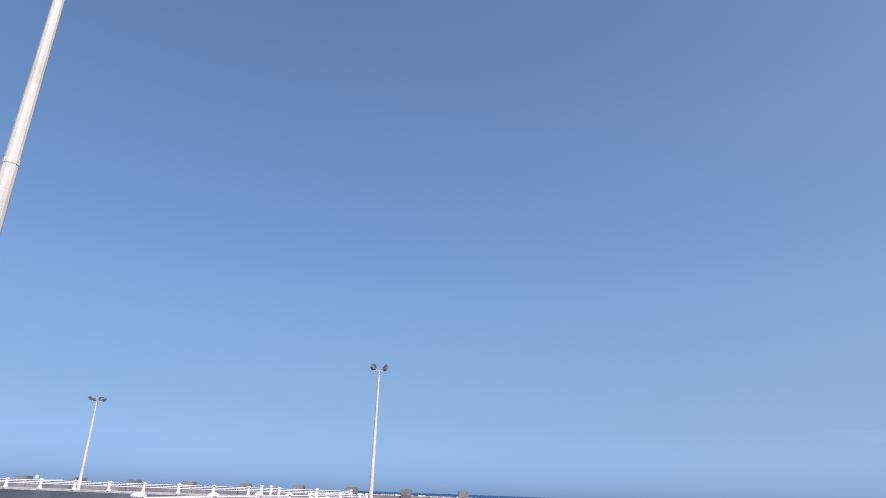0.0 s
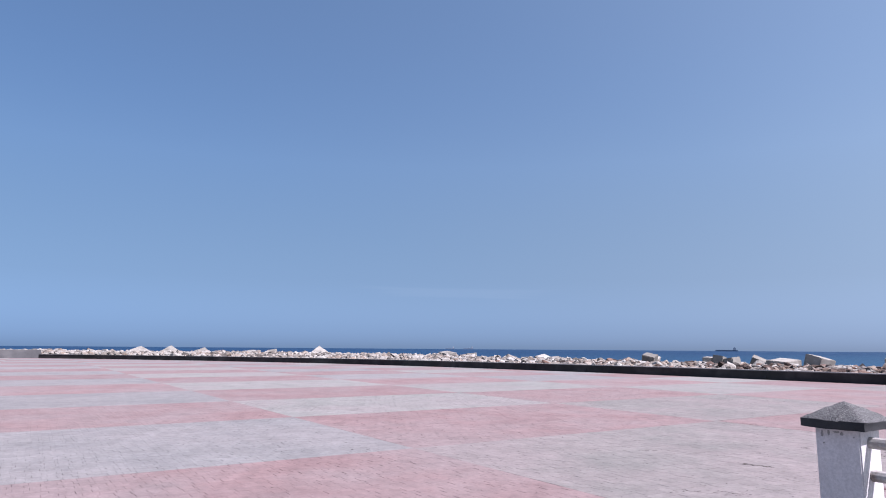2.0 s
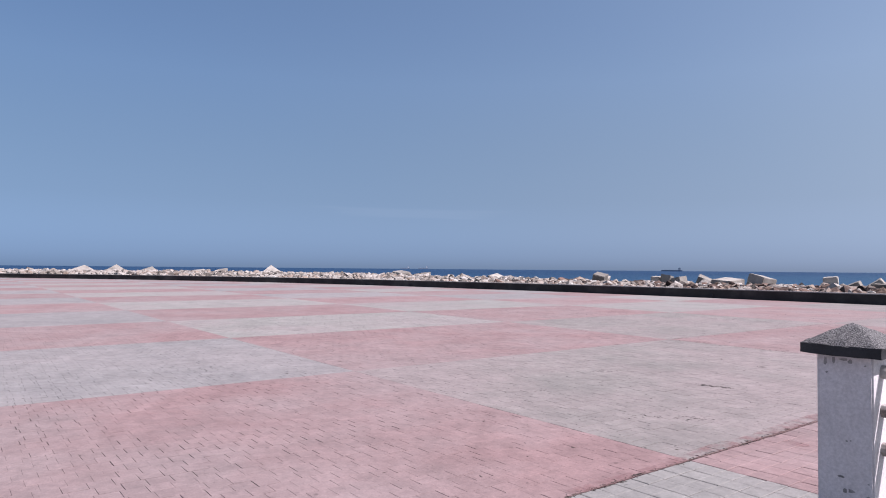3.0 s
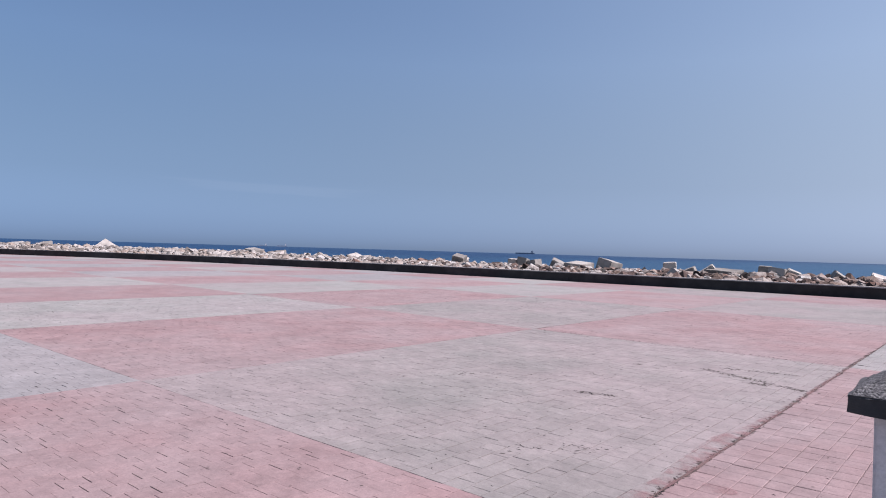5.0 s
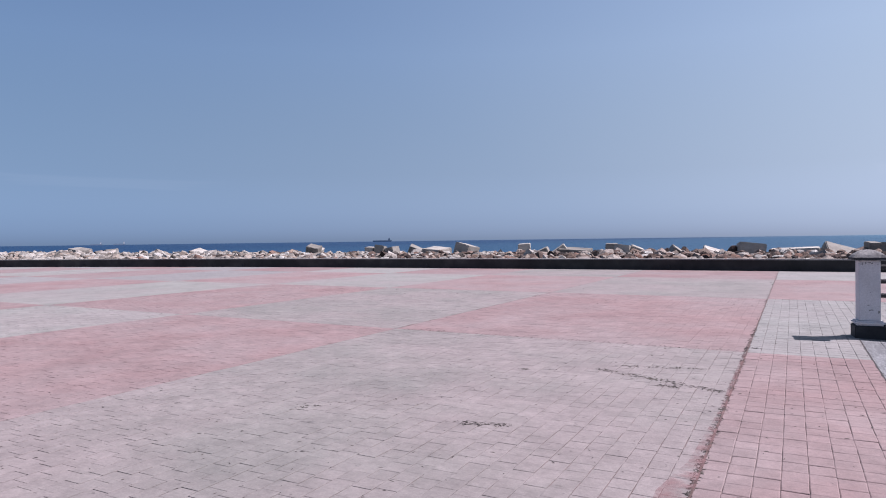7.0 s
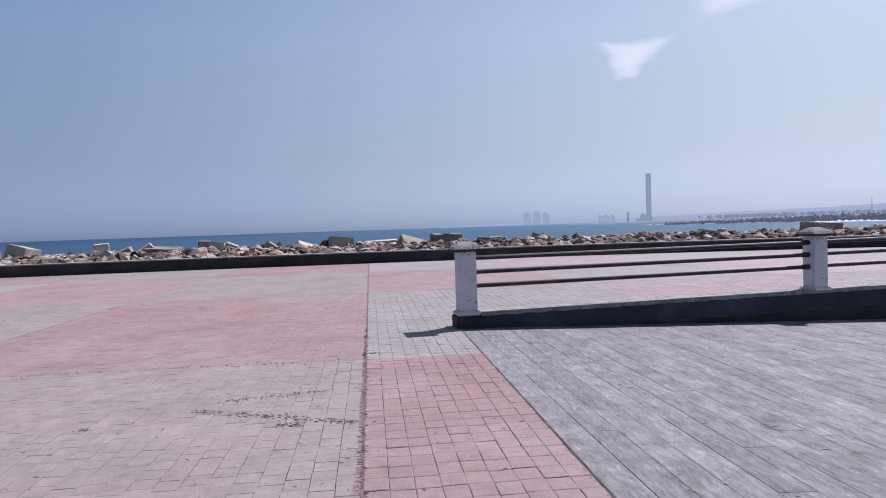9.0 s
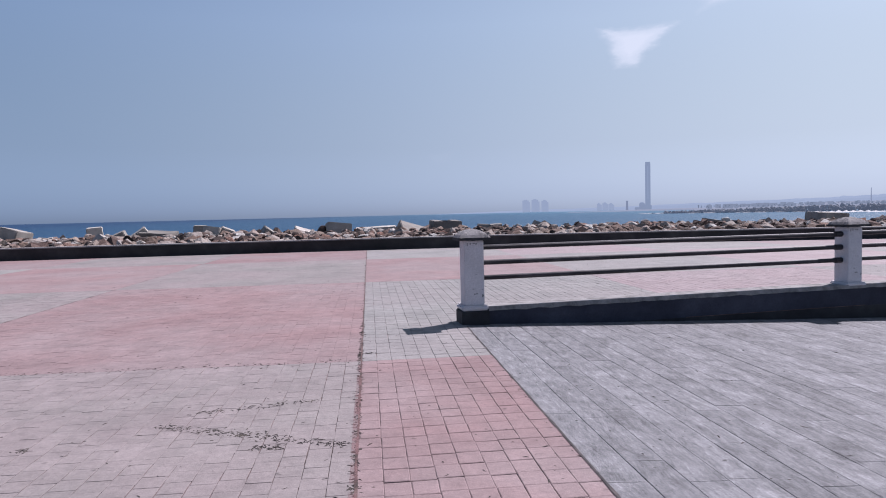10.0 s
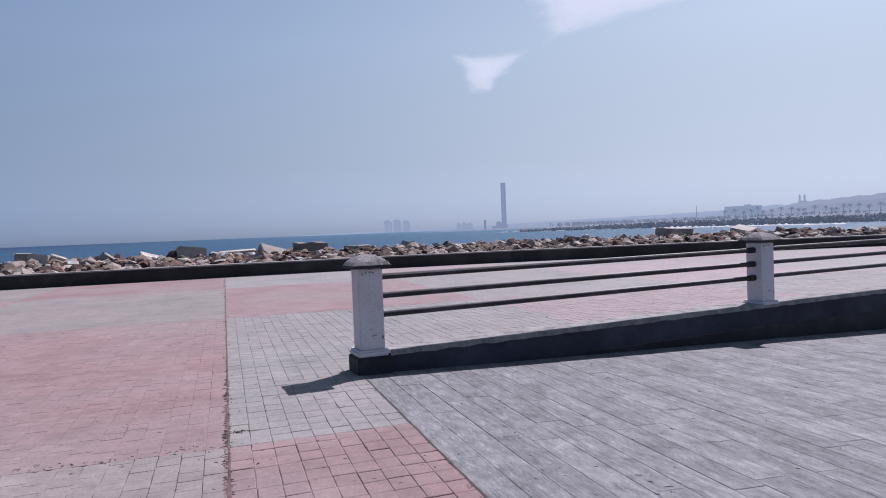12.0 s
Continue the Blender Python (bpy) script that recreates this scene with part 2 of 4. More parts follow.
def plank_material():
    """Concrete stamped and tinted like weathered boards, the grain running along y."""
    m, nt, b = material("board_stamped_concrete", 0.8, 0, 0.25)
    warp = nt.nodes.new("ShaderNodeVectorMath")
    warp.operation = 'MULTIPLY_ADD'
    wob = node(nt, "ShaderNodeTexNoise", Scale=2.2, Detail=3.0)
    nt.links.new(position(nt), wob.inputs["Vector"])
    nt.links.new(wob.outputs["Color"], warp.inputs[0])
    warp.inputs[1].default_value = (0.12, 0.12, 0.0)
    nt.links.new(position(nt), warp.inputs[2])
    grain = noise_tex(nt, 6, 7, 0.78, warp.outputs[0], stretch=(4.5, 0.75, 1))
    c = ramp(nt, grain, [(0.32, (0.080, 0.081, 0.085)), (0.44, (0.145, 0.145, 0.150)), (0.55, (0.176, 0.176, 0.181)), (0.67, (0.250, 0.250, 0.256))])
    blotch = noise_tex(nt, 4.2, 9, 0.8, warp.outputs[0], stretch=(1.0, 0.6, 1))
    c = mix(nt, 0.95, c, ramp(nt, blotch, [(0.36, grey(0.60)), (0.45, grey(0.88)), (0.53, grey(1.04)), (0.64, grey(1.24))]), 'MULTIPLY')
    c = mix(nt, 0.7, c, ramp(nt, noise_tex(nt, 9, 5, 0.75, stretch=(1.6, 0.8, 1)), [(0.32, grey(0.72)), (0.5, grey(1.0)), (0.7, grey(1.2))]), 'MULTIPLY')
    c = mix(nt, 0.5, c, ramp(nt, noise_tex(nt, 60, 3, 0.75), [(0.3, grey(0.6)), (0.7, grey(1.35))]), 'MULTIPLY')
    info = nt.nodes.new("ShaderNodeObjectInfo")
    c = mix(nt, 1.0, c, ramp(nt, info.outputs["Random"], [(0, grey(0.88)), (1, grey(1.12))]), 'MULTIPLY')
    nt.links.new(c, b.inputs["Base Color"])
    bump(nt, b, grain, 0.9, 0.010)
    return m


M_PLANK = plank_material()


def rock_material(name, stops):
    m, nt, b = material(name, 0.92, 0, 0.2)
    info = nt.nodes.new("ShaderNodeObjectInfo")
    geo = nt.nodes.new("ShaderNodeNewGeometry")
    add = nt.nodes.new("ShaderNodeMath")
    add.operation = 'ADD'
    nt.links.new(info.outputs["Random"], add.inputs[0])
    nt.links.new(geo.outputs["Random Per Island"], add.inputs[1])
    fr = nt.nodes.new("ShaderNodeMath")
    fr.operation = 'FRACT'
    nt.links.new(add.outputs[0], fr.inputs[0])
    c = ramp(nt, fr.outputs[0], stops)
    n = noise_tex(nt, 1.6, 6, 0.7)
    c = mix(nt, 0.75, c, ramp(nt, n, [(0.3, grey(0.5)), (0.7, grey(1.35))]), 'MULTIPLY')
    nt.links.new(c, b.inputs["Base Color"])
    bump(nt, b, noise_tex(nt, 6, 5, 0.7), 1.0, 0.08)
    return m


# rusty stone; its many dark tones also stand in for shaded faces
M_ROCK = rock_material("rusty_quarry_stone", [(0.0, (0.033, 0.026, 0.024)), (0.25, (0.112, 0.076, 0.063)), (0.45, (0.178, 0.129, 0.102)),
                                              (0.64, (0.310, 0.277, 0.247)), (0.84, (0.178, 0.099, 0.073)), (0.93, (0.396, 0.376, 0.347)), (1.0, (0.409, 0.396, 0.370))])
# paler copy of the stone, for the sunlit look of the left stretch
M_PALEROCK = rock_material("sunlit_pale_stone", [(0.0, (0.106, 0.092, 0.083)), (0.3, (0.264, 0.234, 0.205)), (0.6, (0.363, 0.343, 0.317)),
                                              (0.85, (0.251, 0.191, 0.152)), (1.0, (0.422, 0.409, 0.389))])
# rubble colour darkened to deepen the shade in the gaps between boulders
M_ROCKBED = mottled("dark_rubble", (0.079, 0.063, 0.053), (0.040, 0.033, 0.030), (0.132, 0.106, 0.089), 0.9, 5, 0.95, 0.05)


def sea_material():
    m, nt, b = material("sea_water", 0.35, 0, 0.09)
    p = position(nt)
    swell = noise_tex(nt, 0.006, 5, 0.6, p, (0.35, 1.3, 1))
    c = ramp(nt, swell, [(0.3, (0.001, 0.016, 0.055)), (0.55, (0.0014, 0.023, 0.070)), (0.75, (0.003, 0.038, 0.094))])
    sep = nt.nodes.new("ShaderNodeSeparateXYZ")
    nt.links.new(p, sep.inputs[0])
    # teal and paler towards +x, with the haze there mixed into the colour
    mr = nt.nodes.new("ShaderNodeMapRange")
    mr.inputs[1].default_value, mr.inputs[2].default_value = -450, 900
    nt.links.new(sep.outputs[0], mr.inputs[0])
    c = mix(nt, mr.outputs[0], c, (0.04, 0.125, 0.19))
    nt.links.new(c, b.inputs["Base Color"])
    bump(nt, b, noise_tex(nt, 0.5, 6, 0.65, p, (0.5, 1.4, 1)), 1.0, 0.6)
    return m


M_SEA = sea_material()
M_FOAM = mottled("white_surf", (0.370, 0.379, 0.384), (0.254, 0.286, 0.305), (0.416, 0.416, 0.416), 0.2, 1.0, 0.8, 0.0)
# hull colour lightened and blued to carry the haze
M_SHIP = mottled("hazed_ship_grey", (0.158, 0.212, 0.290), (0.132, 0.184, 0.264), (0.198, 0.250, 0.330), 0.01, 0.1, 0.8, 0.0)
M_SHIPWHITE = mottled("far_ship_white", (0.409, 0.436, 0.475), (0.363, 0.396, 0.436), (0.462, 0.475, 0.502), 0.01, 0.1, 0.8, 0.0)


def hazed_material(name, c, air):
    """A backdrop surface; emission puts the haze of kilometres of sea air into it."""
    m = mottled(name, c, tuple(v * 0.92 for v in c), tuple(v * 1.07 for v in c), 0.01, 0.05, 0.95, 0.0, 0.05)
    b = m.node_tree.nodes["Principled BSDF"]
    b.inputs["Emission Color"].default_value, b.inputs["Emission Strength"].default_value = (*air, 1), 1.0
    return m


M_TOWER = hazed_material("hazed_tower_stone", (0.055, 0.07, 0.088), (0.165, 0.208, 0.268))
M_FARBLOCK = hazed_material("far_flats", (0.051, 0.063, 0.080), (0.211, 0.262, 0.331))
M_FARHILL = hazed_material("far_hill", (0.030, 0.037, 0.049), (0.185, 0.237, 0.306))
M_MIDHILL = hazed_material("wooded_hill", (0.03, 0.035, 0.04), (0.165, 0.205, 0.265))
M_SHORE = hazed_material("low_shore", (0.052, 0.052, 0.052), (0.144, 0.178, 0.236))
M_TOWN = hazed_material("shore_buildings", (0.07, 0.07, 0.07), (0.15, 0.185, 0.235))
M_DARKROCK = mottled("dark_wet_hazed_rock", (0.086, 0.089, 0.096), (0.053, 0.056, 0.063), (0.158, 0.158, 0.158), 0.05, 0.6, 0.9, 0.0, 0.2, 0.0, 0.4)
# the rock emits a faint blue that stands in for haze
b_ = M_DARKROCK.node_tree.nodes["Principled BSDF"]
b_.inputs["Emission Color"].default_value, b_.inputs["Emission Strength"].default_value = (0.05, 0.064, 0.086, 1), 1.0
# dark greenery and trunks, with a blue glow added as haze
M_PALM = hazed_material("hazed_palm_frond", (0.012, 0.018, 0.012), (0.118, 0.15, 0.195))
M_TRUNK = hazed_material("hazed_palm_trunk", (0.065, 0.058, 0.052), (0.098, 0.124, 0.163))


def cloud_material(name, thick, left, right, top, bottom):
    """A thin torn cloud. left and right: its sides at its foot and at its top, as shares of its width; all edges are frayed."""
    m, nt, b = material(name, 1.0, 0, 0)
    nt.nodes.remove(b)
    tc = nt.nodes.new("ShaderNodeTexCoord")
    sep = nt.nodes.new("ShaderNodeSeparateXYZ")
    nt.links.new(tc.outputs["Generated"], sep.inputs[0])

    def calc(op, a, b_):
        k = nt.nodes.new("ShaderNodeMath")
        k.operation = op
        for sock, v in zip(k.inputs, (a, b_)):
            if isinstance(v, (int, float)):
                sock.default_value = v
            else:
                nt.links.new(v, sock)
        return k.outputs[0]

    x, y = calc('SUBTRACT', 1.0, sep.outputs[0]), sep.outputs[1]
    side_l = calc('ADD', calc('MULTIPLY', y, left[1] - left[0]), left[0])
    side_r = calc('ADD', calc('MULTIPLY', y, right[1] - right[0]), right[0])
    d = calc('MINIMUM', calc('SUBTRACT', x, side_l), calc('SUBTRACT', side_r, x))
    d = calc('MINIMUM', d, calc('MINIMUM', calc('SUBTRACT', top, y), calc('SUBTRACT', y, bottom)))
    fray = noise_tex(nt, 3.2, 7, 0.6, tc.outputs["Generated"], (1.0, 1.5, 1))
    d = calc('ADD', d, calc('MULTIPLY', calc('SUBTRACT', fray, 0.40), 0.30))
    fac = ramp(nt, d, [(0.0, grey(0)), (0.05, grey(0.14 * thick)), (0.12, grey(0.6 * thick)), (0.25, grey(0.86 * thick))])
    em = node(nt, "ShaderNodeEmission", Color=(0.84, 0.935, 1.0, 1), Strength=0.62)
    tr = nt.nodes.new("ShaderNodeBsdfTransparent")
    mx = nt.nodes.new("ShaderNodeMixShader")
    nt.links.new(fac, mx.inputs[0])
    nt.links.new(tr.outputs[0], mx.inputs[1])
    nt.links.new(em.outputs[0], mx.inputs[2])
    nt.links.new(mx.outputs[0], nt.nodes["Material Output"].inputs["Surface"])
    return m


M_CLOUD = cloud_material("thin_cloud", 1.05, (0.22, 0.04), (0.42, 0.98), 0.86, 0.10)
M_BANK = cloud_material("thicker_cloud", 1.1, (0.08, 0.0), (1.0, 1.0), 1.0, 0.06)
M_WISP = cloud_material("faint_wisp", 0.03, (0.2, 0.05), (0.75, 0.95), 0.9, 0.1)

# ---- building helpers ----
rng = random.Random(7)


def mesh_object(name, verts, faces, mat, parent=None, smooth=False):
    me = bpy.data.meshes.new(name)
    me.from_pydata([tuple(v) for v in verts], [], faces)
    me.materials.append(mat)
    if smooth:
        me.polygons.foreach_set("use_smooth", [True] * len(me.polygons))
    me.update()
    ob = new(name, me)
    ob.parent = parent
    return ob


def part(name, bm, mat, parent=None, label="", smooth=False):
    """Links a bmesh as one mesh object under a thing."""
    bmesh.ops.recalc_face_normals(bm, faces=bm.faces)
    me = bpy.data.meshes.new(name)
    bm.to_mesh(me)
    bm.free()
    me.materials.append(mat)
    if smooth:
        me.polygons.foreach_set("use_smooth", [True] * len(me.polygons))
    ob = new(name, me)
    ob.parent = parent
    if label:
        tagged(ob, label)
    return ob


def empty(name, m, label, category, group="", kind=""):
    ob = new(name)
    ob.matrix_basis = m
    return tagged(ob, label, category, group, kind)


def box_bm(a, b, bevel=0.0, bm=None):
    bm = bm or bmesh.new()
    vs = bmesh.ops.create_cube(bm, size=1)["verts"]
    for v in vs:
        v.co = Vector([a[i] if v.co[i] < 0 else b[i] for i in range(3)])
    if bevel:
        es = list({e for v in vs for e in v.link_edges})
        bmesh.ops.bevel(bm, geom=es, offset=bevel, segments=2, affect='EDGES', clamp_overlap=True)
    return bm


def tube_bm(p, q, r0, r1, n=10, bm=None):
    bm = bm or bmesh.new()
    p, q = Vector(p), Vector(q)
    d = q - p
    m = Matrix.Translation((p + q) / 2) @ d.to_track_quat('Z', 'Y').to_matrix().to_4x4()
    bmesh.ops.create_cone(bm, cap_ends=True, segments=n, radius1=r0, radius2=r1, depth=d.length, matrix=m)
    return bm


def roughen(bm, amount, scale, seed=0.0):
    for v in bm.verts:
        v.co += Vector(noise.noise_vector(v.co * scale + Vector((seed, seed * 1.7, 0)))) * amount


# ---- the line of the sea wall ----
PARAPET = [Vector(p) for p in ((65, 7), (50, 18), (35, 26.5), (24.5, 30.6), (17.9, 32.4), (10.2, 34.2), (4.9, 35.0), (0, 35.3),
                               (-12, 35.4), (-22, 35.0), (-33, 34.1), (-49, 31), (-62, 27), (-77, 19), (-90, 9.5), (-96, 4.3))]


def smooth_line(pts, per):
    """Catmull-Rom through the points."""
    out = []
    for i in range(len(pts) - 1):
        p0, p1, p2, p3 = pts[max(i - 1, 0)], pts[i], pts[i + 1], pts[min(i + 2, len(pts) - 1)]
        for k in range(per):
            t = k / per
            out.append(0.5 * (2 * p1 + (p2 - p0) * t + (2 * p0 - 5 * p1 + 4 * p2 - p3) * t * t + (3 * p1 - p0 - 3 * p2 + p3) * t ** 3))
    return out + [pts[-1]]


SEAWALL = smooth_line(PARAPET, 4)


def along(s):
    """Point and outward normal at the length s of the sea wall, straight on past its ends."""
    left = s
    for i in range(len(SEAWALL) - 1):
        d = SEAWALL[i + 1] - SEAWALL[i]
        if left <= d.length or i == len(SEAWALL) - 2:
            t = d.normalized()
            return SEAWALL[i] + t * left, Vector((t.y, -t.x))
        left -= d.length


WALL_LENGTH = sum((b - a).length for a, b in zip(SEAWALL, SEAWALL[1:]))


def offset_line(pts, d):
    out = []
    for i, p in enumerate(pts):
        t = (pts[min(i + 1, len(pts) - 1)] - pts[max(i - 1, 0)]).normalized()
        out.append(p + Vector((t.y, -t.x)) * d)
    return out


def sweep(name, inner, outer, z0, z1, mat, parent=None):
    """A solid strip between two lines, from z0 to z1."""
    n = len(inner)
    verts = [(*p, z) for z in (z0, z1) for line in (inner, outer) for p in line]
    A, B, C, D = 0, n, 2 * n, 3 * n
    faces = []
    for i in range(n - 1):
        faces += [(A + i, A + i + 1, C + i + 1, C + i), (B + i + 1, B + i, D + i, D + i + 1), (C + i, C + i + 1, D + i + 1, D + i), (A + i + 1, A + i, B + i, B + i + 1)]
    faces += [(A, C, D, B), (A + n - 1, B + n - 1, D + n - 1, C + n - 1)]
    return mesh_object(name, verts, faces, mat, parent)


# ---- sea, ground ----
SEA_Z = -3.0
bm = bmesh.new()
bmesh.ops.create_grid(bm, x_segments=24, y_segments=24, size=7000, matrix=Matrix.Translation((0, 0, SEA_Z)))
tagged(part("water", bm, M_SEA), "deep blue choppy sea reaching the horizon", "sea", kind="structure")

RAMP_X, RAMP_Y0, RAMP_Y1 = -2.40, 5.25, 15.42


def ramp_lo(x):
    return RAMP_Y0 - 0.0565 * (x - RAMP_X)


def ramp_hi(x):
    return RAMP_Y1 + 0.133 * (x - RAMP_X)


def ramp_z(x):
    return -0.048 * max(0.0, min(x - RAMP_X, 14))


ground = empty("ground", Matrix(), "flat seaside plaza on concrete, open to the sea", "ground", kind="structure")
# the bed under the paving, inside the sea wall, with the ramp's place left open
for i, (x0, x1, y0, y1) in enumerate(((-97, RAMP_X, -12.6, 36.5), (RAMP_X, 66, RAMP_Y1, 36.5), (RAMP_X, 66, -12.6, RAMP_Y0))):
    bm = box_bm((x0, y0, -1.2), (x1, y1, -0.0065))
    for a, b in zip(SEAWALL[::4], SEAWALL[4::4]):
        t = (b - a).normalized()
        mid = (a + b) / 2 + Vector((t.y, -t.x)) * 0.25
        bmesh.ops.bisect_plane(bm, geom=bm.verts[:] + bm.edges[:] + bm.faces[:], plane_co=(*mid, 0), plane_no=(t.y, -t.x, 0), clear_outer=True)
        bmesh.ops.holes_fill(bm, edges=[e for e in bm.edges if e.is_boundary])
    if i:
        edge, no = ((RAMP_X, RAMP_Y1 + 0.26, 0), (0.133, -1, 0)) if i == 1 else ((RAMP_X, RAMP_Y0 - 0.22, 0), (0.0565, 1, 0))
        bmesh.ops.bisect_plane(bm, geom=bm.verts[:] + bm.edges[:] + bm.faces[:], plane_co=edge, plane_no=no, clear_outer=True)
        bmesh.ops.holes_fill(bm, edges=[e for e in bm.edges if e.is_boundary])
    part("bed", bm, M_BED, ground)
part("hinterland", box_bm((-18, -4000, -1.2), (4000, -12.6, -0.014)), M_GROUND, ground)
part("hinterland", box_bm((66, -12.6, -1.2), (4000, 6.5, -0.014)), M_GROUND, ground)
part("ramp_bed", box_bm((RAMP_X, RAMP_Y0 - 4, -1.2), (66, RAMP_Y1 + 9, -0.74)), M_BED, ground)

# ---- sea wall (parapet) ----
parapet = empty("sea_wall", Matrix(), "low dark concrete parapet along the edge of the plaza", "wall", kind="structure")
sweep("wall_body", SEAWALL, offset_line(SEAWALL, 0.42), -0.4, 0.46, M_PARAPET, parapet)
sweep("coping", offset_line(SEAWALL, -0.025), offset_line(SEAWALL, 0.45), 0.46, 0.51, M_COPING, parapet)
s = 6.0
while s < WALL_LENGTH - 3:
    p, n = along(s)
    ang = math.degrees(math.atan2(n.y, n.x)) - 90
    bm = tube_bm((0, 0.03, 0.13), (0, -0.05, 0.13), 0.085, 0.085, 12)
    hole = part("drain_pipe", bm, M_BLACK, parapet, "black drain outlet")
    hole.matrix_basis = pose(p.x, p.y, 0, 0, 0, ang)
    s += 12.4

MERLONS = (-0.72, -8.81, -16.53, -24.12, -31.86, -39.96, -48.06, -56.16, -64.26, -72.36)
# the higher block wall that closes the plaza at its far end
endwall = empty("end_wall", Matrix(), "grey concrete wall topped with square blocks at the plaza's end", "wall", kind="structure")
part("wall_body", box_bm((-98.2, -75, -1.0), (-97.2, 4.6, 1.02), 0.03), M_WALLGREY, endwall)
for y in MERLONS:
    bm = box_bm((-98.5, y - 0.72, 1.0), (-96.9, y + 0.72, 1.93), 0.06)
    roughen(bm, 0.03, 1.3, y)
    part("merlon", bm, M_WALLGREY, endwall)
    part("buttress", box_bm((-97.2, y - 0.68, -0.2), (-96.95, y + 0.68, 1.02), 0.02), M_WALLGREY, endwall)

# ---- sunken basin behind the balustrade ----
basin = empty("basin", Matrix(), "sunken concrete basin with grey walls and dark-sided steps", "basin", kind="structure")
part("floor_slab", box_bm((-90.9, -90, -2.2), (-18, -12.9, -1.5)), M_GROUND, basin)
# quay face and step sides are dark, their tops pale
part("quay_face", box_bm((-91, -90, -1.5), (-90.86, -14.8, 0.12)), M_BASIN, basin, "dark face of the quay")
part("quay", box_bm((-97.2, -90, -2.2), (-91, -14.8, 0.34), 0.03), M_COPING, basin)
part("side_wall", box_bm((-91, -12.92, -2.2), (-18, -12.6, -0.02)), M_WALLGREY, basin)
part("inner_step", box_bm((-90.8, -31.5, -1.5), (-30, -24.5, -0.78), 0.03), M_BASIN, basin)
part("tread", box_bm((-90.84, -31.2, -0.78), (-29.95, -24.46, -0.70), 0.02), M_COPING, basin)
part("inner_step", box_bm((-72, -22, -1.5), (-18.2, -18.2, -1.15), 0.03), M_BASIN, basin)
part("tread", box_bm((-72.05, -21.9, -1.15), (-18.2, -18.15, -1.07), 0.02), M_COPING, basin)
part("end_slab", box_bm((-97.2, -14.8, -1.2), (-91, -12.6, -0.02)), M_GROUND, basin)


# ---- rocks ----
def rock_hull(seed):
    r = random.Random(seed)
    bm = bmesh.new()
    for _ in range(17):
        d = Vector((r.gauss(0, 1), r.gauss(0, 1), r.gauss(0, 1))).normalized()
        bm.verts.new(Vector((d.x * 0.62, d.y * 0.5, d.z * 0.34)) * r.uniform(0.8, 1.14))
    res = bmesh.ops.convex_hull(bm, input=bm.verts)
    bmesh.ops.delete(bm, geom=[g for g in res["geom_interior"] if isinstance(g, bmesh.types.BMVert)], context='VERTS')
    bmesh.ops.recalc_face_normals(bm, faces=bm.faces)
    return bm


ROCKS = []
for k in range(14):
    bm = rock_hull(100 + k)
    bm.verts.index_update()
    ROCKS.append((np.array([v.co[:] for v in bm.verts]), [tuple(v.index for v in f.verts) for f in bm.faces]))
    bm.free()
ROCK_MESHES = []
for k in range(14):
    bm = rock_hull(100 + k)
    bmesh.ops.bevel(bm, geom=bm.edges[:], offset=0.035, segments=1, affect='EDGES', clamp_overlap=True)
    roughen(bm, 0.03, 2.5, k)
    me = bpy.data.meshes.new("boulder")
    bm.to_mesh(me)
    bm.free()
    me.materials.append(M_ROCK)
    ROCK_MESHES.append(me)


def rock_top(d, far=0.0):
    """Height of the heap at the distance d outside the wall."""
    if d < 27:
        return 0.12 + 0.08 * d / 27 + far
    return 0.20 + far - (d - 27) * 0.32


def joined_rocks(name, places, mat, label, category):
    V, Fc, off = [], [], 0
    for (x, y, z, size, e, k) in places:
        vs, fs = ROCKS[k]
        m = np.array(Euler(e).to_matrix())
        V.append(vs @ m.T * size + np.array((x, y, z)))
        Fc += [tuple(i + off for i in f) for f in fs]
        off += len(vs)
    ob = mesh_object(name, np.concatenate(V), Fc, mat)
    return tagged(ob, label, category, kind="stuff")


sweep("rubble_bed", offset_line(SEAWALL, 0.46), offset_line(SEAWALL, 14), -4.5, 0.0, M_ROCKBED)
tagged(bpy.data.objects["rubble_bed"], "dark rubble under the boulders", "rubble", kind="structure")
sweep("rubble_bed.001", offset_line(SEAWALL, 14), offset_line(SEAWALL, 29), -4.5, 0.12, M_ROCKBED)
tagged(bpy.data.objects["rubble_bed.001"], "dark rubble under the outer boulders", "rubble", kind="structure")

near, rest = [], []
s = -45.0
while s < WALL_LENGTH + 60:
    p, n = along(max(min(s, WALL_LENGTH), 0.0))
    if s < 0 or s > WALL_LENGTH:
        p = p + Vector((-n.y, n.x)) * (s if s < 0 else s - WALL_LENGTH)
    d = 0.9
    while d < 37:
        size = rng.choice((0.36, 0.42, 0.5, 0.56, 0.64, 0.74, 0.9, 1.2)) * (1.0 if d < 20 else 1.15)
        q = p + n * max(d + rng.uniform(-0.4, 0.4), 0.62 + size * 0.72) + Vector((-n.y, n.x)) * rng.uniform(-0.6, 0.6)
        z = rock_top(d, 0.4 * max(0.0, min(1.0, (-45 - q.x) / 35))) - 0.22 * size + rng.uniform(-0.2, 0.2)
        row = (q.x, q.y, z, size, (rng.uniform(-0.8, 0.8), rng.uniform(-0.8, 0.8), rng.uniform(0, 6.3)), rng.randrange(14))
        if -34 < q.x < 22 and size > 0.85 and 4 < d < 30 and len(near) < 280:
            near.append(row)
        else:
            rest.append(row)
        d += size * rng.uniform(0.62, 0.9)
    s += rng.uniform(0.7, 1.05)
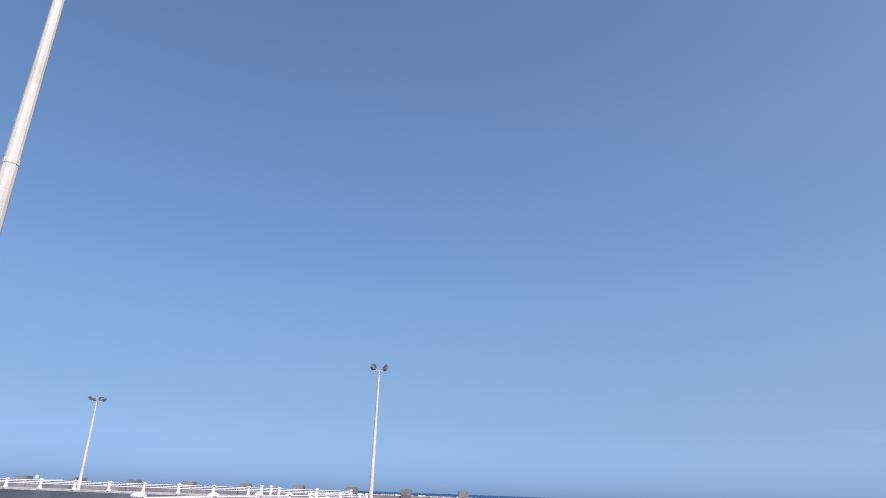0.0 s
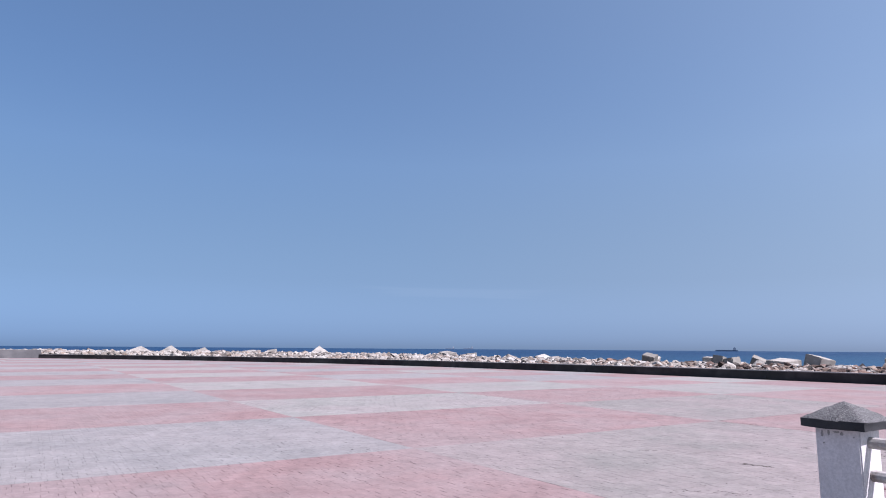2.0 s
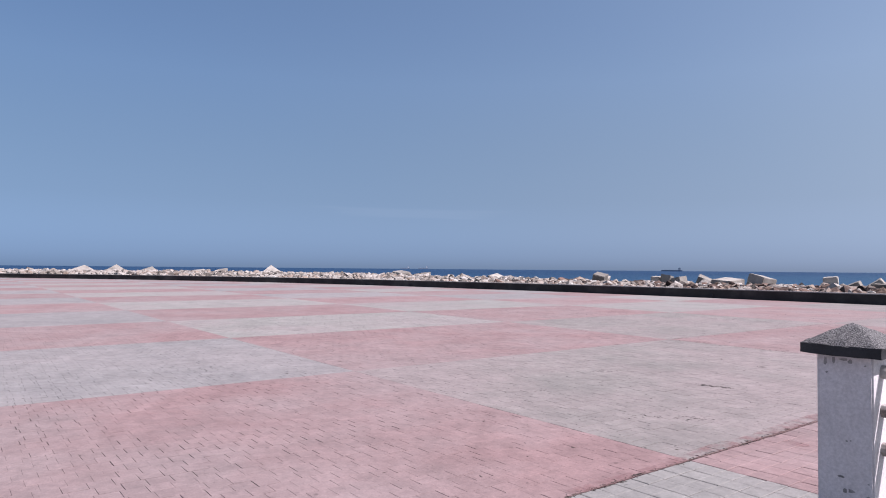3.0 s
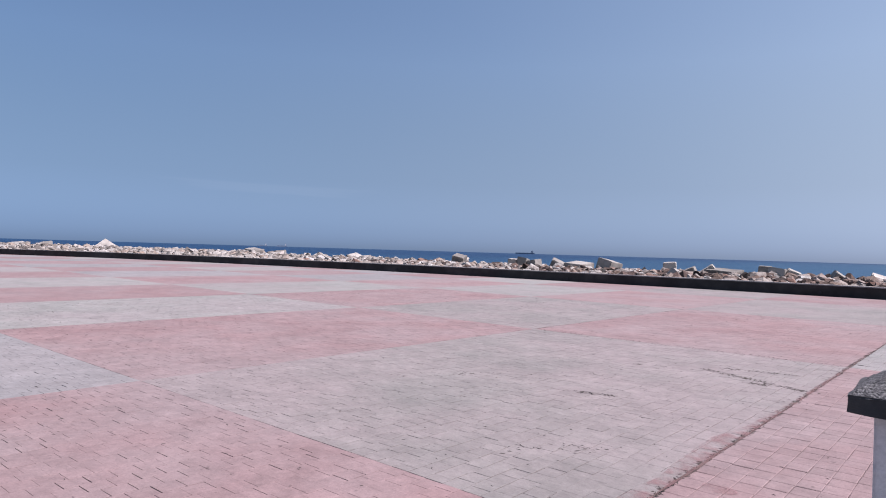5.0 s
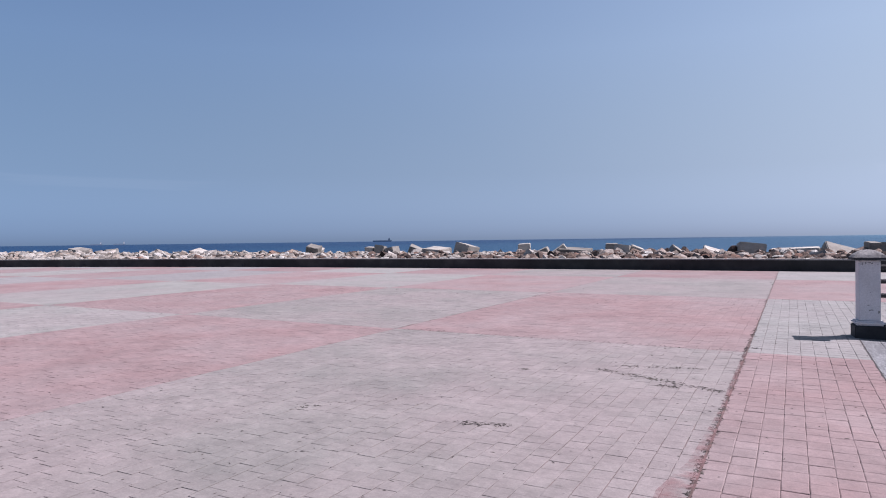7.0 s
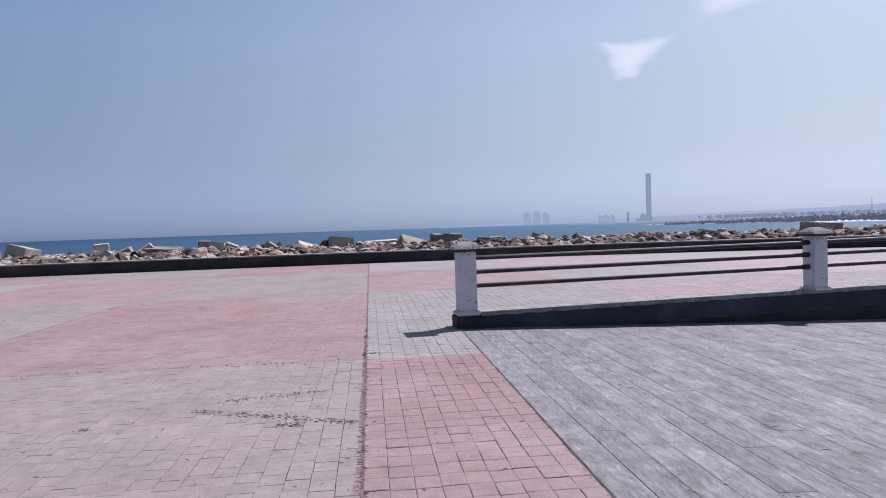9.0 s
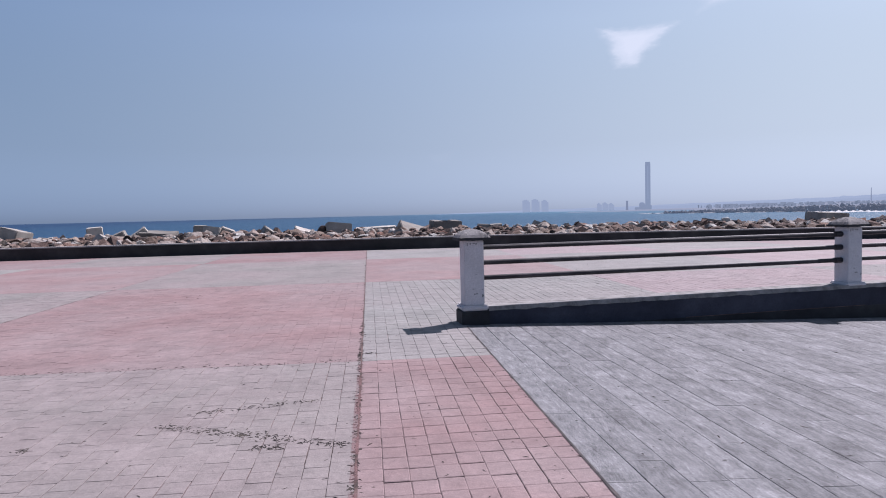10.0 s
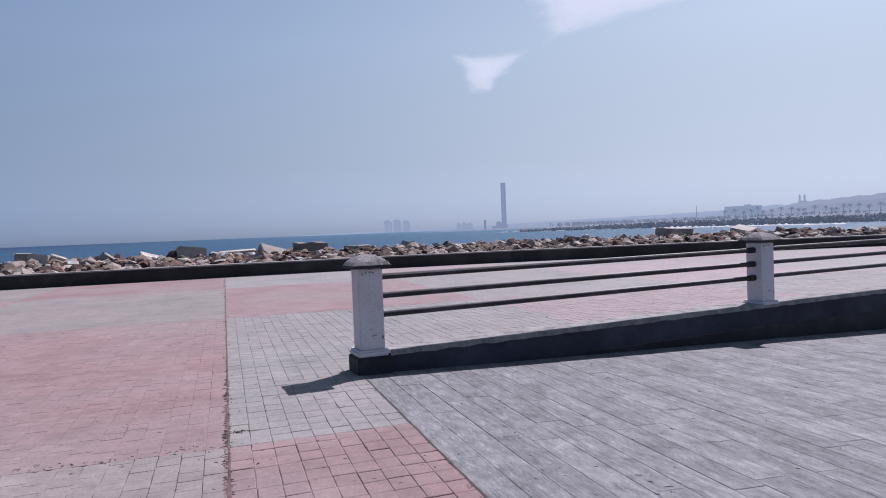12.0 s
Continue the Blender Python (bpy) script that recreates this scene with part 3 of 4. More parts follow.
# the left stretch takes the paler, sunlit-toned stone
pale = [q for q in rest if q[0] < -36 + 16 * math.sin(q[0] * 7.3 + q[1] * 3.1)]
rusty = [q for q in rest if not q[0] < -36 + 16 * math.sin(q[0] * 7.3 + q[1] * 3.1)]
joined_rocks("boulder_heap", rusty, M_ROCK, "heap of rusty brown broken boulders along the shore", "rocks")
joined_rocks("boulder_heap.001", pale, M_PALEROCK, "heap of pale boulders along the shore, sunlit tone in their colour", "rocks")
for (x, y, z, size, e, k) in near:
    ob = new("boulder", ROCK_MESHES[k])
    ob.matrix_basis = Matrix.LocRotScale((x, y, z), Euler(e), (size, size, size))
    tagged(ob, "rough angular boulder of ochre stone in the heap", "boulder", group="boulders on the shore")


def concrete_block(x, y, top, w, h=0.0, tilt=(0, 0), turn=0.0, notch=False, name_label="", depth=0.0):
    """A cast armour block half sunk in the boulders; top is its highest point."""
    h = h or w
    bm = box_bm((-w / 2, -(depth or w) / 2, -h), (w / 2, (depth or w) / 2, 0))
    bmesh.ops.subdivide_edges(bm, edges=bm.edges[:], cuts=2, use_grid_fill=True)
    if notch:
        mid = [f for f in bm.faces if f.normal.z > 0.9 and abs(f.calc_center_median().x) < w * 0.1]
        res = bmesh.ops.extrude_face_region(bm, geom=mid)
        for v in [g for g in res["geom"] if isinstance(g, bmesh.types.BMVert)]:
            v.co.z -= 0.25
        bmesh.ops.delete(bm, geom=mid, context='FACES')
    bmesh.ops.bevel(bm, geom=[e for e in bm.edges if len(e.link_faces) == 2 and e.calc_face_angle() > 0.6], offset=0.05, segments=2, affect='EDGES', clamp_overlap=True)
    roughen(bm, 0.035, 1.6, x)
    ob = part("concrete_block", bm, M_CUBE)
    rot = Euler((radians(tilt[0]), radians(tilt[1]), radians(turn)))
    high = max((rot.to_matrix() @ v.co).z for v in ob.data.vertices)
    ob.matrix_basis = Matrix.LocRotScale((x, y, top - high), rot, None)
    return tagged(ob, name_label or "pale cast concrete block tumbled among the boulders", "concrete block", group="armour blocks")


concrete_block(-46.8, 57.9, 1.30, 1.3, 1.6, (14, 12), 20)
concrete_block(-40.6, 59.1, 0.94, 0.95, 1.2, (4, 3), 8)
concrete_block(-39.5, 59.3, 1.15, 1.0, 1.3, (-6, 8), 12)
concrete_block(-38.4, 59.5, 0.98, 1.1, 1.3, (5, -9), -10)
concrete_block(-35.6, 59.9, 1.18, 1.5, 1.4, (10, 24), 30)
concrete_block(-33.6, 60.1, 0.90, 2.1, 1.0, (6, 4), -6)
concrete_block(-30.4, 60.4, 1.31, 1.7, 1.7, (-8, 13), -16)
concrete_block(-24.9, 60.8, 1.13, 1.1, 1.4, (3, -5), 18)
concrete_block(-23.3, 61.0, 0.81, 1.1, 1.2, (8, -24), 8)
concrete_block(-21.8, 61.0, 1.06, 1.3, 1.3, (6, -35), 14)
concrete_block(-20.2, 61.1, 0.72, 2.6, 1.0, (4, 3), 4)
concrete_block(-17.0, 61.2, 1.04, 1.0, 1.4, (2, 4), 10)
concrete_block(-15.9, 61.3, 0.99, 1.4, 1.5, (-7, 6), -12)
concrete_block(-14.8, 61.3, 0.93, 1.1, 1.2, (9, 22), 20)
concrete_block(-11.4, 61.4, 0.90, 1.4, 1.3, (12, 36), 24)
concrete_block(-8.5, 61.4, 0.80, 2.2, 1.2, (8, 17), 12)
concrete_block(-6.1, 61.3, 1.08, 1.95, 1.7, (-6, 6), 10, name_label="tall square concrete block leaning over the boulders")
concrete_block(-3.1, 61.3, 0.64, 3.3, 1.0, (3, -2), -3, name_label="long flat concrete slab lying on the boulders", depth=1.6)
concrete_block(0.2, 61.3, 1.05, 2.4, 1.1, (30, 16), 18, name_label="tilted ribbed concrete slab bleached by the sun")
concrete_block(2.7, 61.2, 1.0, 2.35, 1.6, (2, 1), 4, notch=True, name_label="dark concrete block with a notched top")
concrete_block(5.9, 61.0, 0.60, 0.9, 1.0, (2, 3), 10)
concrete_block(6.9, 60.9, 0.60, 1.0, 1.0, (4, -4), -8)
concrete_block(10.7, 60.4, 0.80, 1.1, 1.0, (16, 28), 30)
concrete_block(-126, 20.5, 1.6, 2.3, 1.8, (18, 20), 30)
concrete_block(-121.5, 24.8, 1.75, 3.2, 2.2, (30, 30), 45, name_label="concrete block tipped up into a peak")
concrete_block(-116.6, 28.8, 1.45, 2.3, 1.8, (20, 26), 20)
concrete_block(-109.5, 34.9, 1.10, 2.2, 1.6, (6, 10), 10)
concrete_block(-106.2, 37.2, 1.30, 1.6, 1.6, (10, -8), -14)
concrete_block(-98.8, 42.6, 1.82, 2.4, 2.2, (34, 30), 40, name_label="concrete block tipped up into a sharp peak")
concrete_block(-79.4, 53.9, 1.20, 1.9, 1.5, (6, 8), 12)
concrete_block(-76.3, 55.5, 1.00, 1.6, 1.3, (5, -7), -8)
concrete_block(-64.7, 59.5, 0.95, 2.2, 1.3, (10, 22), 20)
concrete_block(-50.9, 63.2, 1.19, 1.7, 1.5, (12, 16), 25)
concrete_block(24.3, 57.6, 0.66, 1.4, 1.1, (6, 8), 20)
concrete_block(32.5, 55.3, 0.98, 2.2, 1.3, (3, 2), 8)
concrete_block(37.9, 53.2, 1.0, 1.7, 1.4, (12, -10), 24)


# ---- lamp masts ----
def lamp_mast(x, y, z, height, turn):
    mast = empty("lamp_mast", pose(x, y, z, 0, 0, turn), "tall pale steel floodlight mast on the plaza's edge", "lamp post", group="floodlight masts")
    part("base_plate", box_bm((-0.42, -0.42, 0), (0.42, 0.42, 0.03), 0.005), M_ZINC, mast)
    r0, r1 = 0.25, 0.115
    mid = height * 0.56
    rm = r0 + (r1 - r0) * 0.56
    part("lower_shaft", tube_bm((0, 0, 0.02), (0, 0, mid), r0, rm, 12), M_ZINC, mast)
    part("joint_sleeve", tube_bm((0, 0, mid - 0.12), (0, 0, mid + 0.01), rm + 0.012, rm + 0.012, 12), M_ZINC, mast)
    part("upper_shaft", tube_bm((0, 0, mid), (0, 0, height - 0.35), rm * 0.94, r1, 12), M_ZINC, mast)
    part("head_sleeve", tube_bm((0, 0, height - 0.75), (0, 0, height - 0.25), 0.14, 0.14, 12), M_ZINC, mast)
    for k in range(4):
        a = radians(90 * k + 45)
        d = Vector((math.cos(a), math.sin(a), 0))
        part("arm", tube_bm(Vector((0, 0, height - 0.35)), d * 0.95 + Vector((0, 0, height - 0.12)), 0.04, 0.035, 8), M_ZINC, mast)
        bm = box_bm((-0.30, -0.12, -0.26), (0.30, 0.12, 0.26), 0.03)
        lamp = part("floodlight", bm, M_LAMP, mast, "black floodlight housing")
        lamp.matrix_basis = Matrix.Translation(d * 1.05 + Vector((0, 0, height + 0.12))) @ pose(0, 0, 0, 0, 0, math.degrees(a) - 90) @ pose(0, 0, 0, -38, 0, 0)
        bm = box_bm((-0.25, 0.12, -0.21), (0.25, 0.135, 0.21), 0.004)
        part("lens", bm, M_SHIPWHITE, lamp, "pale glass lens")
    return mast


lamp_mast(-79.5, -11.4, -0.01, 15.7, 12)
lamp_mast(-12.01, -11.4, -0.01, 15.2, 12)
lamp_mast(-94.0, -54.0, 0.34, 12.2, 12)


# ---- balustrade and fences ----
POST_H = 1.25


def post_parts(thing, light_cap=False, foot=False, dome=False, plinth=0.19):
    """Plinth, shaft and pyramid cap of a post, base at z = 0."""
    bm = box_bm((-plinth, -plinth, -0.45), (plinth, plinth, 0.18), 0.012)
    roughen(bm, 0.006, 6, 1)
    part("plinth", bm, M_WHITE if light_cap else M_BLACK, thing, "" if light_cap else "black-painted plinth")
    bm = box_bm((-0.185, -0.185, 0.18), (0.185, 0.185, 0.25), 0.022)
    roughen(bm, 0.006, 6, 2)
    part("base_moulding", bm, M_WHITE, thing)
    bm = box_bm((-0.135, -0.135, 0.245), (0.135, 0.135, 1.12), 0.008)
    part("shaft", bm, M_WHITE, thing, "chalky white shaft with chipped paint")
    if foot:
        bm = bmesh.new()
        pts = [(-0.13, 0.0), (-0.40, 0.0), (-0.135, 0.6)]
        a = [bm.verts.new((-0.09, y, z)) for y, z in pts]
        b = [bm.verts.new((0.09, y, z)) for y, z in pts]
        bm.faces.new(a), bm.faces.new(b[::-1])
        for i in range(3):
            bm.faces.new((a[i], b[i], b[(i + 1) % 3], a[(i + 1) % 3]))
        part("buttress", bm, M_WHITE, thing, "sloping white buttress")
    if not light_cap:
        r = random.Random(3)
        for (cx, cz, w, h) in ((-0.09, 1.07, 0.012, 0.03), (-0.05, 1.08, 0.010, 0.022), (0.0, 1.085, 0.025, 0.010), (0.03, 1.075, 0.012, 0.014), (0.10, 1.06, 0.008, 0.006),
                               (-0.085, 1.01, 0.008, 0.006), (0.01, 0.66, 0.006, 0.007), (0.03, 0.665, 0.006, 0.005), (-0.02, 0.47, 0.022, 0.010), (0.0, 0.40, 0.014, 0.018),
                               (0.03, 0.405, 0.020, 0.014), (0.11, 0.38, 0.016, 0.026), (0.11, 0.46, 0.006, 0.005)):
            bm = bmesh.new()
            ring = [bm.verts.new((cx + w * r.uniform(0.5, 1.1) * math.cos(q * 0.7854), -0.1375, cz + h * r.uniform(0.5, 1.1) * math.sin(q * 0.7854))) for q in range(8)]
            bm.faces.new(ring)
            part("paint_chip", bm, M_CHIP, thing)
    bm = bmesh.new()
    cs = 0.199 if light_cap else (0.214 if dome else 0.197)
    box_bm((-cs, -cs, 1.128 if dome else 1.108), (cs, cs, 1.16), 0.0, bm)
    bmesh.ops.subdivide_edges(bm, edges=bm.edges[:], cuts=6, use_grid_fill=True)
    roughen(bm, 0.009, 14, 5)
    part("cap_slab", bm, M_WHITE if light_cap else M_BLACK, thing, "" if light_cap else "dark cap edge")
    bm = bmesh.new()
    n = 15
    grid = {}
    for i in range(n):
        for j in range(n):
            u, v = i / (n - 1) * 2 - 1, j / (n - 1) * 2 - 1
            h = 1 - max(abs(u), abs(v))
            cw, rise = (0.2, 0.10 * math.sin(h * 1.5708) ** 0.8) if light_cap else ((0.215, 0.115 * math.sin(h * 1.5708) ** 0.75 + 0.004) if dome else (0.196, 0.118 * h ** 0.85))
            grid[i, j] = bm.verts.new((u * cw, v * cw, 1.156 + rise))
    for i in range(n - 1):
        for j in range(n - 1):
            bm.faces.new((grid[i, j], grid[i + 1, j], grid[i + 1, j + 1], grid[i, j + 1]))
    roughen(bm, 0.007, 26, 3)
    part("cap", bm, M_WHITE if light_cap else (M_WORNCAP if dome else M_CAP), thing, "" if light_cap else ("worn rounded mortar cap" if dome else "rough grey pyramid cap"))


post_thing = empty("fence_post", pose(-2.27, 15.66, 0, 0, 0, 5), "square white concrete fence post with a worn rounded cap", "fence post", group="plaza fence posts")
post_parts(post_thing, dome=True)
gate_post = empty("fence_post", pose(-2.27, 5.03, -0.045, 0, 0, 1), "square white concrete fence post with rough grey pyramid cap", "fence post", group="plaza fence posts")
post_parts(gate_post)
FENCE2 = Vector((6.19, 0.84, 0))
bay_post = empty("fence_post", pose(-2.27 + FENCE2.x, 15.66 + FENCE2.y, 0.01, 0, 0, 7), "square white fence post with a worn cap, standing on the kerb", "fence post", group="plaza fence posts")
post_parts(bay_post, dome=True, plinth=0.132)
for k in range(2, 5):
    copy_thing(bay_post, pose(-2.27 + FENCE2.x * k, 15.66 + FENCE2.y * k * 0.96, 0.01 * k, 0, 0, 7))
FENCE1 = Vector((6.19, -0.35, 0))
for k in range(1, 5):
    copy_thing(gate_post, pose(-2.27 + FENCE1.x * k, 5.03 + FENCE1.y * k, -0.045, 0, 0, -2 if k else 1))


def rails(a, b, z, group, mat, label, r=0.034, collars=True, heights=(0.605, 0.812, 1.02)):
    d = (b - a).normalized()
    for h in heights:
        rail = empty("rail", Matrix.Translation(a + Vector((0, 0, z + h))), label, "rail", group=group)
        L = b - a
        part("bar", tube_bm(d * 0.12, L - d * 0.12, r, r, 10), mat, rail, smooth=False)
        if collars:
            part("socket", tube_bm(L - d * 0.26, L - d * 0.10, r + 0.010, r + 0.012, 10), mat, rail)


for k in range(4):
    a = Vector((-2.27 + FENCE2.x * k, 15.66 + FENCE2.y * k * (1 if k < 2 else 0.96), 0))
    b = Vector((-2.27 + FENCE2.x * (k + 1), 15.66 + FENCE2.y * (k + 1) * (1 if k + 1 < 2 else 0.96), 0))
    rails(a, b, 0.01 * k, "plaza fence rails", M_RAIL, "dark painted rail between white fence posts", 0.034)
    a = Vector((-2.27 + FENCE1.x * k, 5.03 + FENCE1.y * k, 0))
    rails(a, a + FENCE1, -0.06, "plaza fence rails", M_OLDRAIL, "worn pale-painted rail beside the entrance post", 0.036, True, (0.64, 0.84, 1.04))


def kerb_wall(a, b, z_top, name):
    """A low wall under a fence, with a pale worn top."""
    d = (b - a).normalized()
    L = (b - a).length
    thing = empty(name, Matrix.Translation(a) @ Matrix.Rotation(math.atan2(d.y, d.x), 4, 'Z'), "low dark kerb wall with a pale worn top under the fence", "kerb wall", kind="structure")
    bm = box_bm((0.18, -0.14, -0.95), (L, 0.22, z_top - 0.012))
    part("kerb_body", bm, M_KERB, thing)
    # black strip over the lower part of the kerb's face
    part("kerb_foot", box_bm((2.2, -0.143, -0.9), (L, -0.138, -0.11)), M_BLACK, thing, "black strip along the foot of the kerb")
    part("paint_line", box_bm((3.2, -0.1445, -0.11), (6.4, -0.138, -0.102)), M_SEAM, thing, "thin ochre drip line along the kerb")
    bm = bmesh.new()
    n = int(L / 0.09)
    rows = []
    for i in range(n + 1):
        x = 0.18 + (L - 0.18) * i / n
        rows.append([bm.verts.new((x, y + noise.noise((x * 2.3, y, 4)) * 0.012, z)) for y, z in ((-0.157, z_top - 0.045 + 0.016 * noise.noise((x * 5, 1, 2))), (-0.15, z_top + 0.010 + 0.006 * noise.noise((x * 4, 7, 2))), (0.225, z_top + 0.012), (0.23, z_top - 0.014))])
    for r, q in zip(rows, rows[1:]):
        for j in range(3):
            bm.faces.new((r[j], q[j], q[j + 1], r[j + 1]))
    part("kerb_top", bm, M_MORTAR, thing, "pale crumbling mortar top")


kerb_wall(Vector((-2.27, 15.66, 0)), Vector((-2.27 + FENCE2.x * 4, 15.66 + FENCE2.y * 4 * 0.96, 0)), 0.212, "kerb_wall_1")
kerb_wall(Vector((-2.27, 5.03, 0)), Vector((-2.27, 5.03, 0)) + FENCE1 * 4, 0.17, "kerb_wall_2")

# the white balustrade along the basin
bal = empty("balustrade_post", pose(-23.2, -12.2, -0.01, 0, 0, 0), "white-painted balustrade post with a sloping foot", "balustrade post", group="balustrade posts")
post_parts(bal, True, True)
BAL = [Vector((-23.2 - 7.85 * k, -12.15 - 0.19 * k, 0)) for k in range(10)]
for p in BAL[1:]:
    copy_thing(bal, pose(p.x, p.y, -0.01, 0, 0, 0))
for a, b in zip(BAL, BAL[1:]):
    rails(a, b, 0, "balustrade rails", M_WHITE, "white-painted rail between the balustrade posts", 0.04, False, (0.64, 0.84, 1.04))
quay_posts = [Vector((-91.3, y, 0.34)) for y in (-15.6, -20.2, -25.24, -29.34, -34.09, -38.83, -43.57, -48.31, -53.05, -57.79, -62.53, -67.27, -72.01)]
for p in quay_posts + [Vector((-91.9, -27.8, 0.5)), Vector((-91.9, -26.5, 0.5))]:
    copy_thing(bal, pose(p.x, p.y, p.z, 0, 0, 90))
for a, b in zip(quay_posts, quay_posts[1:]):
    rails(Vector((a.x, a.y, 0)), Vector((b.x, b.y, 0)), 0.34, "balustrade rails", M_WHITE, "white-painted rail between the balustrade posts", 0.04, False, (0.64, 0.84, 1.04))
part("kerb_strip", box_bm((-96, -13.1, -0.02), (-18, -12.55, 0.05)), M_COPING, basin)

# ---- ships ----
def ship(az, dist, length, hull_h, mat, label, turn=0.0):
    a = radians(az)
    s_ = empty("cargo_ship", Matrix.Translation((-math.sin(a) * dist, math.cos(a) * dist, SEA_Z)) @ pose(0, 0, 0, 0, 0, az + turn), label, "ship", group="ships at sea")
    bm = bmesh.new()
    L, W = length / 2, length * 0.08
    prof = [(-L, 0), (-L * 0.99, 1.0), (L * 0.93, 1.0), (L, 1.12), (L * 0.95, 0)]
    rows = [[bm.verts.new((x, y, z * hull_h)) for x, z in prof] for y in (-W, W)]
    bm.faces.new(rows[0]), bm.faces.new(rows[1][::-1])
    for i in range(5):
        bm.faces.new((rows[0][i], rows[1][i], rows[1][(i + 1) % 5], rows[0][(i + 1) % 5]))
    part("hull", bm, mat, s_)
    part("bridge", box_bm((L * 0.60, -W * 0.8, hull_h), (L * 0.82, W * 0.8, hull_h * 2.6), 0.3), M_SHIPWHITE, s_, "white bridge house")
    part("funnel", box_bm((L * 0.70, -W * 0.2, hull_h * 2.6), (L * 0.76, W * 0.2, hull_h * 3.1)), mat, s_)
    for k in (-0.6, -0.2, 0.2):
        part("deck_crane", tube_bm((L * k, 0, hull_h), (L * k, 0, hull_h * 1.7), 0.7, 0.5, 6), mat, s_)
    return s_


ship(33.3, 3600, 104, 6.5, M_SHIP, "grey cargo ship on the horizon")
ship(55.8, 4300, 62, 6.0, M_SHIP, "small hazy cargo ship on the horizon")
ship(54.2, 4400, 66, 7.0, M_SHIP, "small hazy freighter on the horizon")
ship(121.3, 2600, 88, 5.5, M_SHIP, "blue-hulled ferry far out at sea", 180)


# ---- the far coast ----
def polar(az, d):
    a = radians(az)
    return Vector((-math.sin(a) * d, math.cos(a) * d, 0))


def ridge(name, az0, az1, d, base, profile, mat, label, depth=250, steps=120, seed=0):
    """A strip of land with an uneven skyline; profile gives the height along it."""
    verts, faces = [], []
    for i in range(steps + 1):
        u = i / steps
        az = az0 + (az1 - az0) * u
        h = max(profile(u), 0.2) * (1 + 0.10 * noise.noise((u * 28 + seed, seed, 0)) + 0.05 * noise.noise((u * 110, seed, 3)))
        for dd, z in ((0, base), (depth * 0.35, base + h * 0.7), (depth, base + h), (depth * 1.6, base)):
            verts.append(polar(az, d + dd) + Vector((0, 0, z)))
    for i in range(steps):
        for j in range(3):
            a = i * 4 + j
            faces.append((a, a + 4, a + 5, a + 1))
    ob = mesh_object(name, verts, faces, mat)
    return tagged(ob, label, "hill", kind="structure")


def lerp(u, *pts):
    return float(np.interp(u, [p[0] for p in pts], [p[1] for p in pts]))


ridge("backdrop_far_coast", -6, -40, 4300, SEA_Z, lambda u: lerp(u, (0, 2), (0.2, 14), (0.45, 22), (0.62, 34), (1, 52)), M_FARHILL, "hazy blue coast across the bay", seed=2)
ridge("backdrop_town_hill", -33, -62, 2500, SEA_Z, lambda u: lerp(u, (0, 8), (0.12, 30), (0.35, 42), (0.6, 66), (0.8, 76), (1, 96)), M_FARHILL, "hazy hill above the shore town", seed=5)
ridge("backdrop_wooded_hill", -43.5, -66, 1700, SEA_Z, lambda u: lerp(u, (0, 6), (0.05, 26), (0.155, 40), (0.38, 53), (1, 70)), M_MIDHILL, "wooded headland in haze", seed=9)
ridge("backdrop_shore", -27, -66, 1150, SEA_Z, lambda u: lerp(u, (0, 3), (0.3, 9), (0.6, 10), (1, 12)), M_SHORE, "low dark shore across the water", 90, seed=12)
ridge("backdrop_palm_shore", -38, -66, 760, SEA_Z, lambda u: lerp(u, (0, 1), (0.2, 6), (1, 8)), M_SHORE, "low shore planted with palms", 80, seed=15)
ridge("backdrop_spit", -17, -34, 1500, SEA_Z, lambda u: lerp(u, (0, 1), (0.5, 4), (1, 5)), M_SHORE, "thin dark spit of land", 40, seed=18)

# the very tall tower with its low base
p = polar(-23.67, 3950)
tower = empty("tower", Matrix.Translation((p.x, p.y, SEA_Z)) @ pose(0, 0, 0, 0, 0, -23.67), "very tall slender tower paled by haze on the far shore", "tower")
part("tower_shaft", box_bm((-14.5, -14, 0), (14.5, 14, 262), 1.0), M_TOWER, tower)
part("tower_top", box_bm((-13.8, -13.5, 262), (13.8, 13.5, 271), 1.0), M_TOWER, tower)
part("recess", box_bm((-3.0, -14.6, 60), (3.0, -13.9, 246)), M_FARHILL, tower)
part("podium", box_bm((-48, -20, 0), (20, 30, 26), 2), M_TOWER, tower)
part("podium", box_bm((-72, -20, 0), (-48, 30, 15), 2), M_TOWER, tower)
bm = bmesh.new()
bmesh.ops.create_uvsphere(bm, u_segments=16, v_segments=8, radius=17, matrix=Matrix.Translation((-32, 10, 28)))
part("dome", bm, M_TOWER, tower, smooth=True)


def flats(az, d, w, h):
    q = polar(az, d)
    t = empty("tower_block", Matrix.Translation((q.x, q.y, SEA_Z)) @ pose(0, 0, 0, 0, 0, az), "hazy grey tower block across the bay", "building", group="far tower blocks")
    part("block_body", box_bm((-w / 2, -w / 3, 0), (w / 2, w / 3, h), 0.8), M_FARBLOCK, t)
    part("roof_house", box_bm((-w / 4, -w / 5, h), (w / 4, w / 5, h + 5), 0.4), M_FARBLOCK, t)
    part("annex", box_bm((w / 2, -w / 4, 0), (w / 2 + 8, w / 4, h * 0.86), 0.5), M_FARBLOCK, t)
    return t


flats(-13.55, 4250, 40, 76)
flats(-14.35, 4250, 42, 79)
flats(-15.15, 4250, 36, 72)
flats(-19.7, 4280, 22, 44)
flats(-20.2, 4280, 30, 46)
flats(-20.7, 4280, 24, 42)
q = polar(-21.95, 2400)
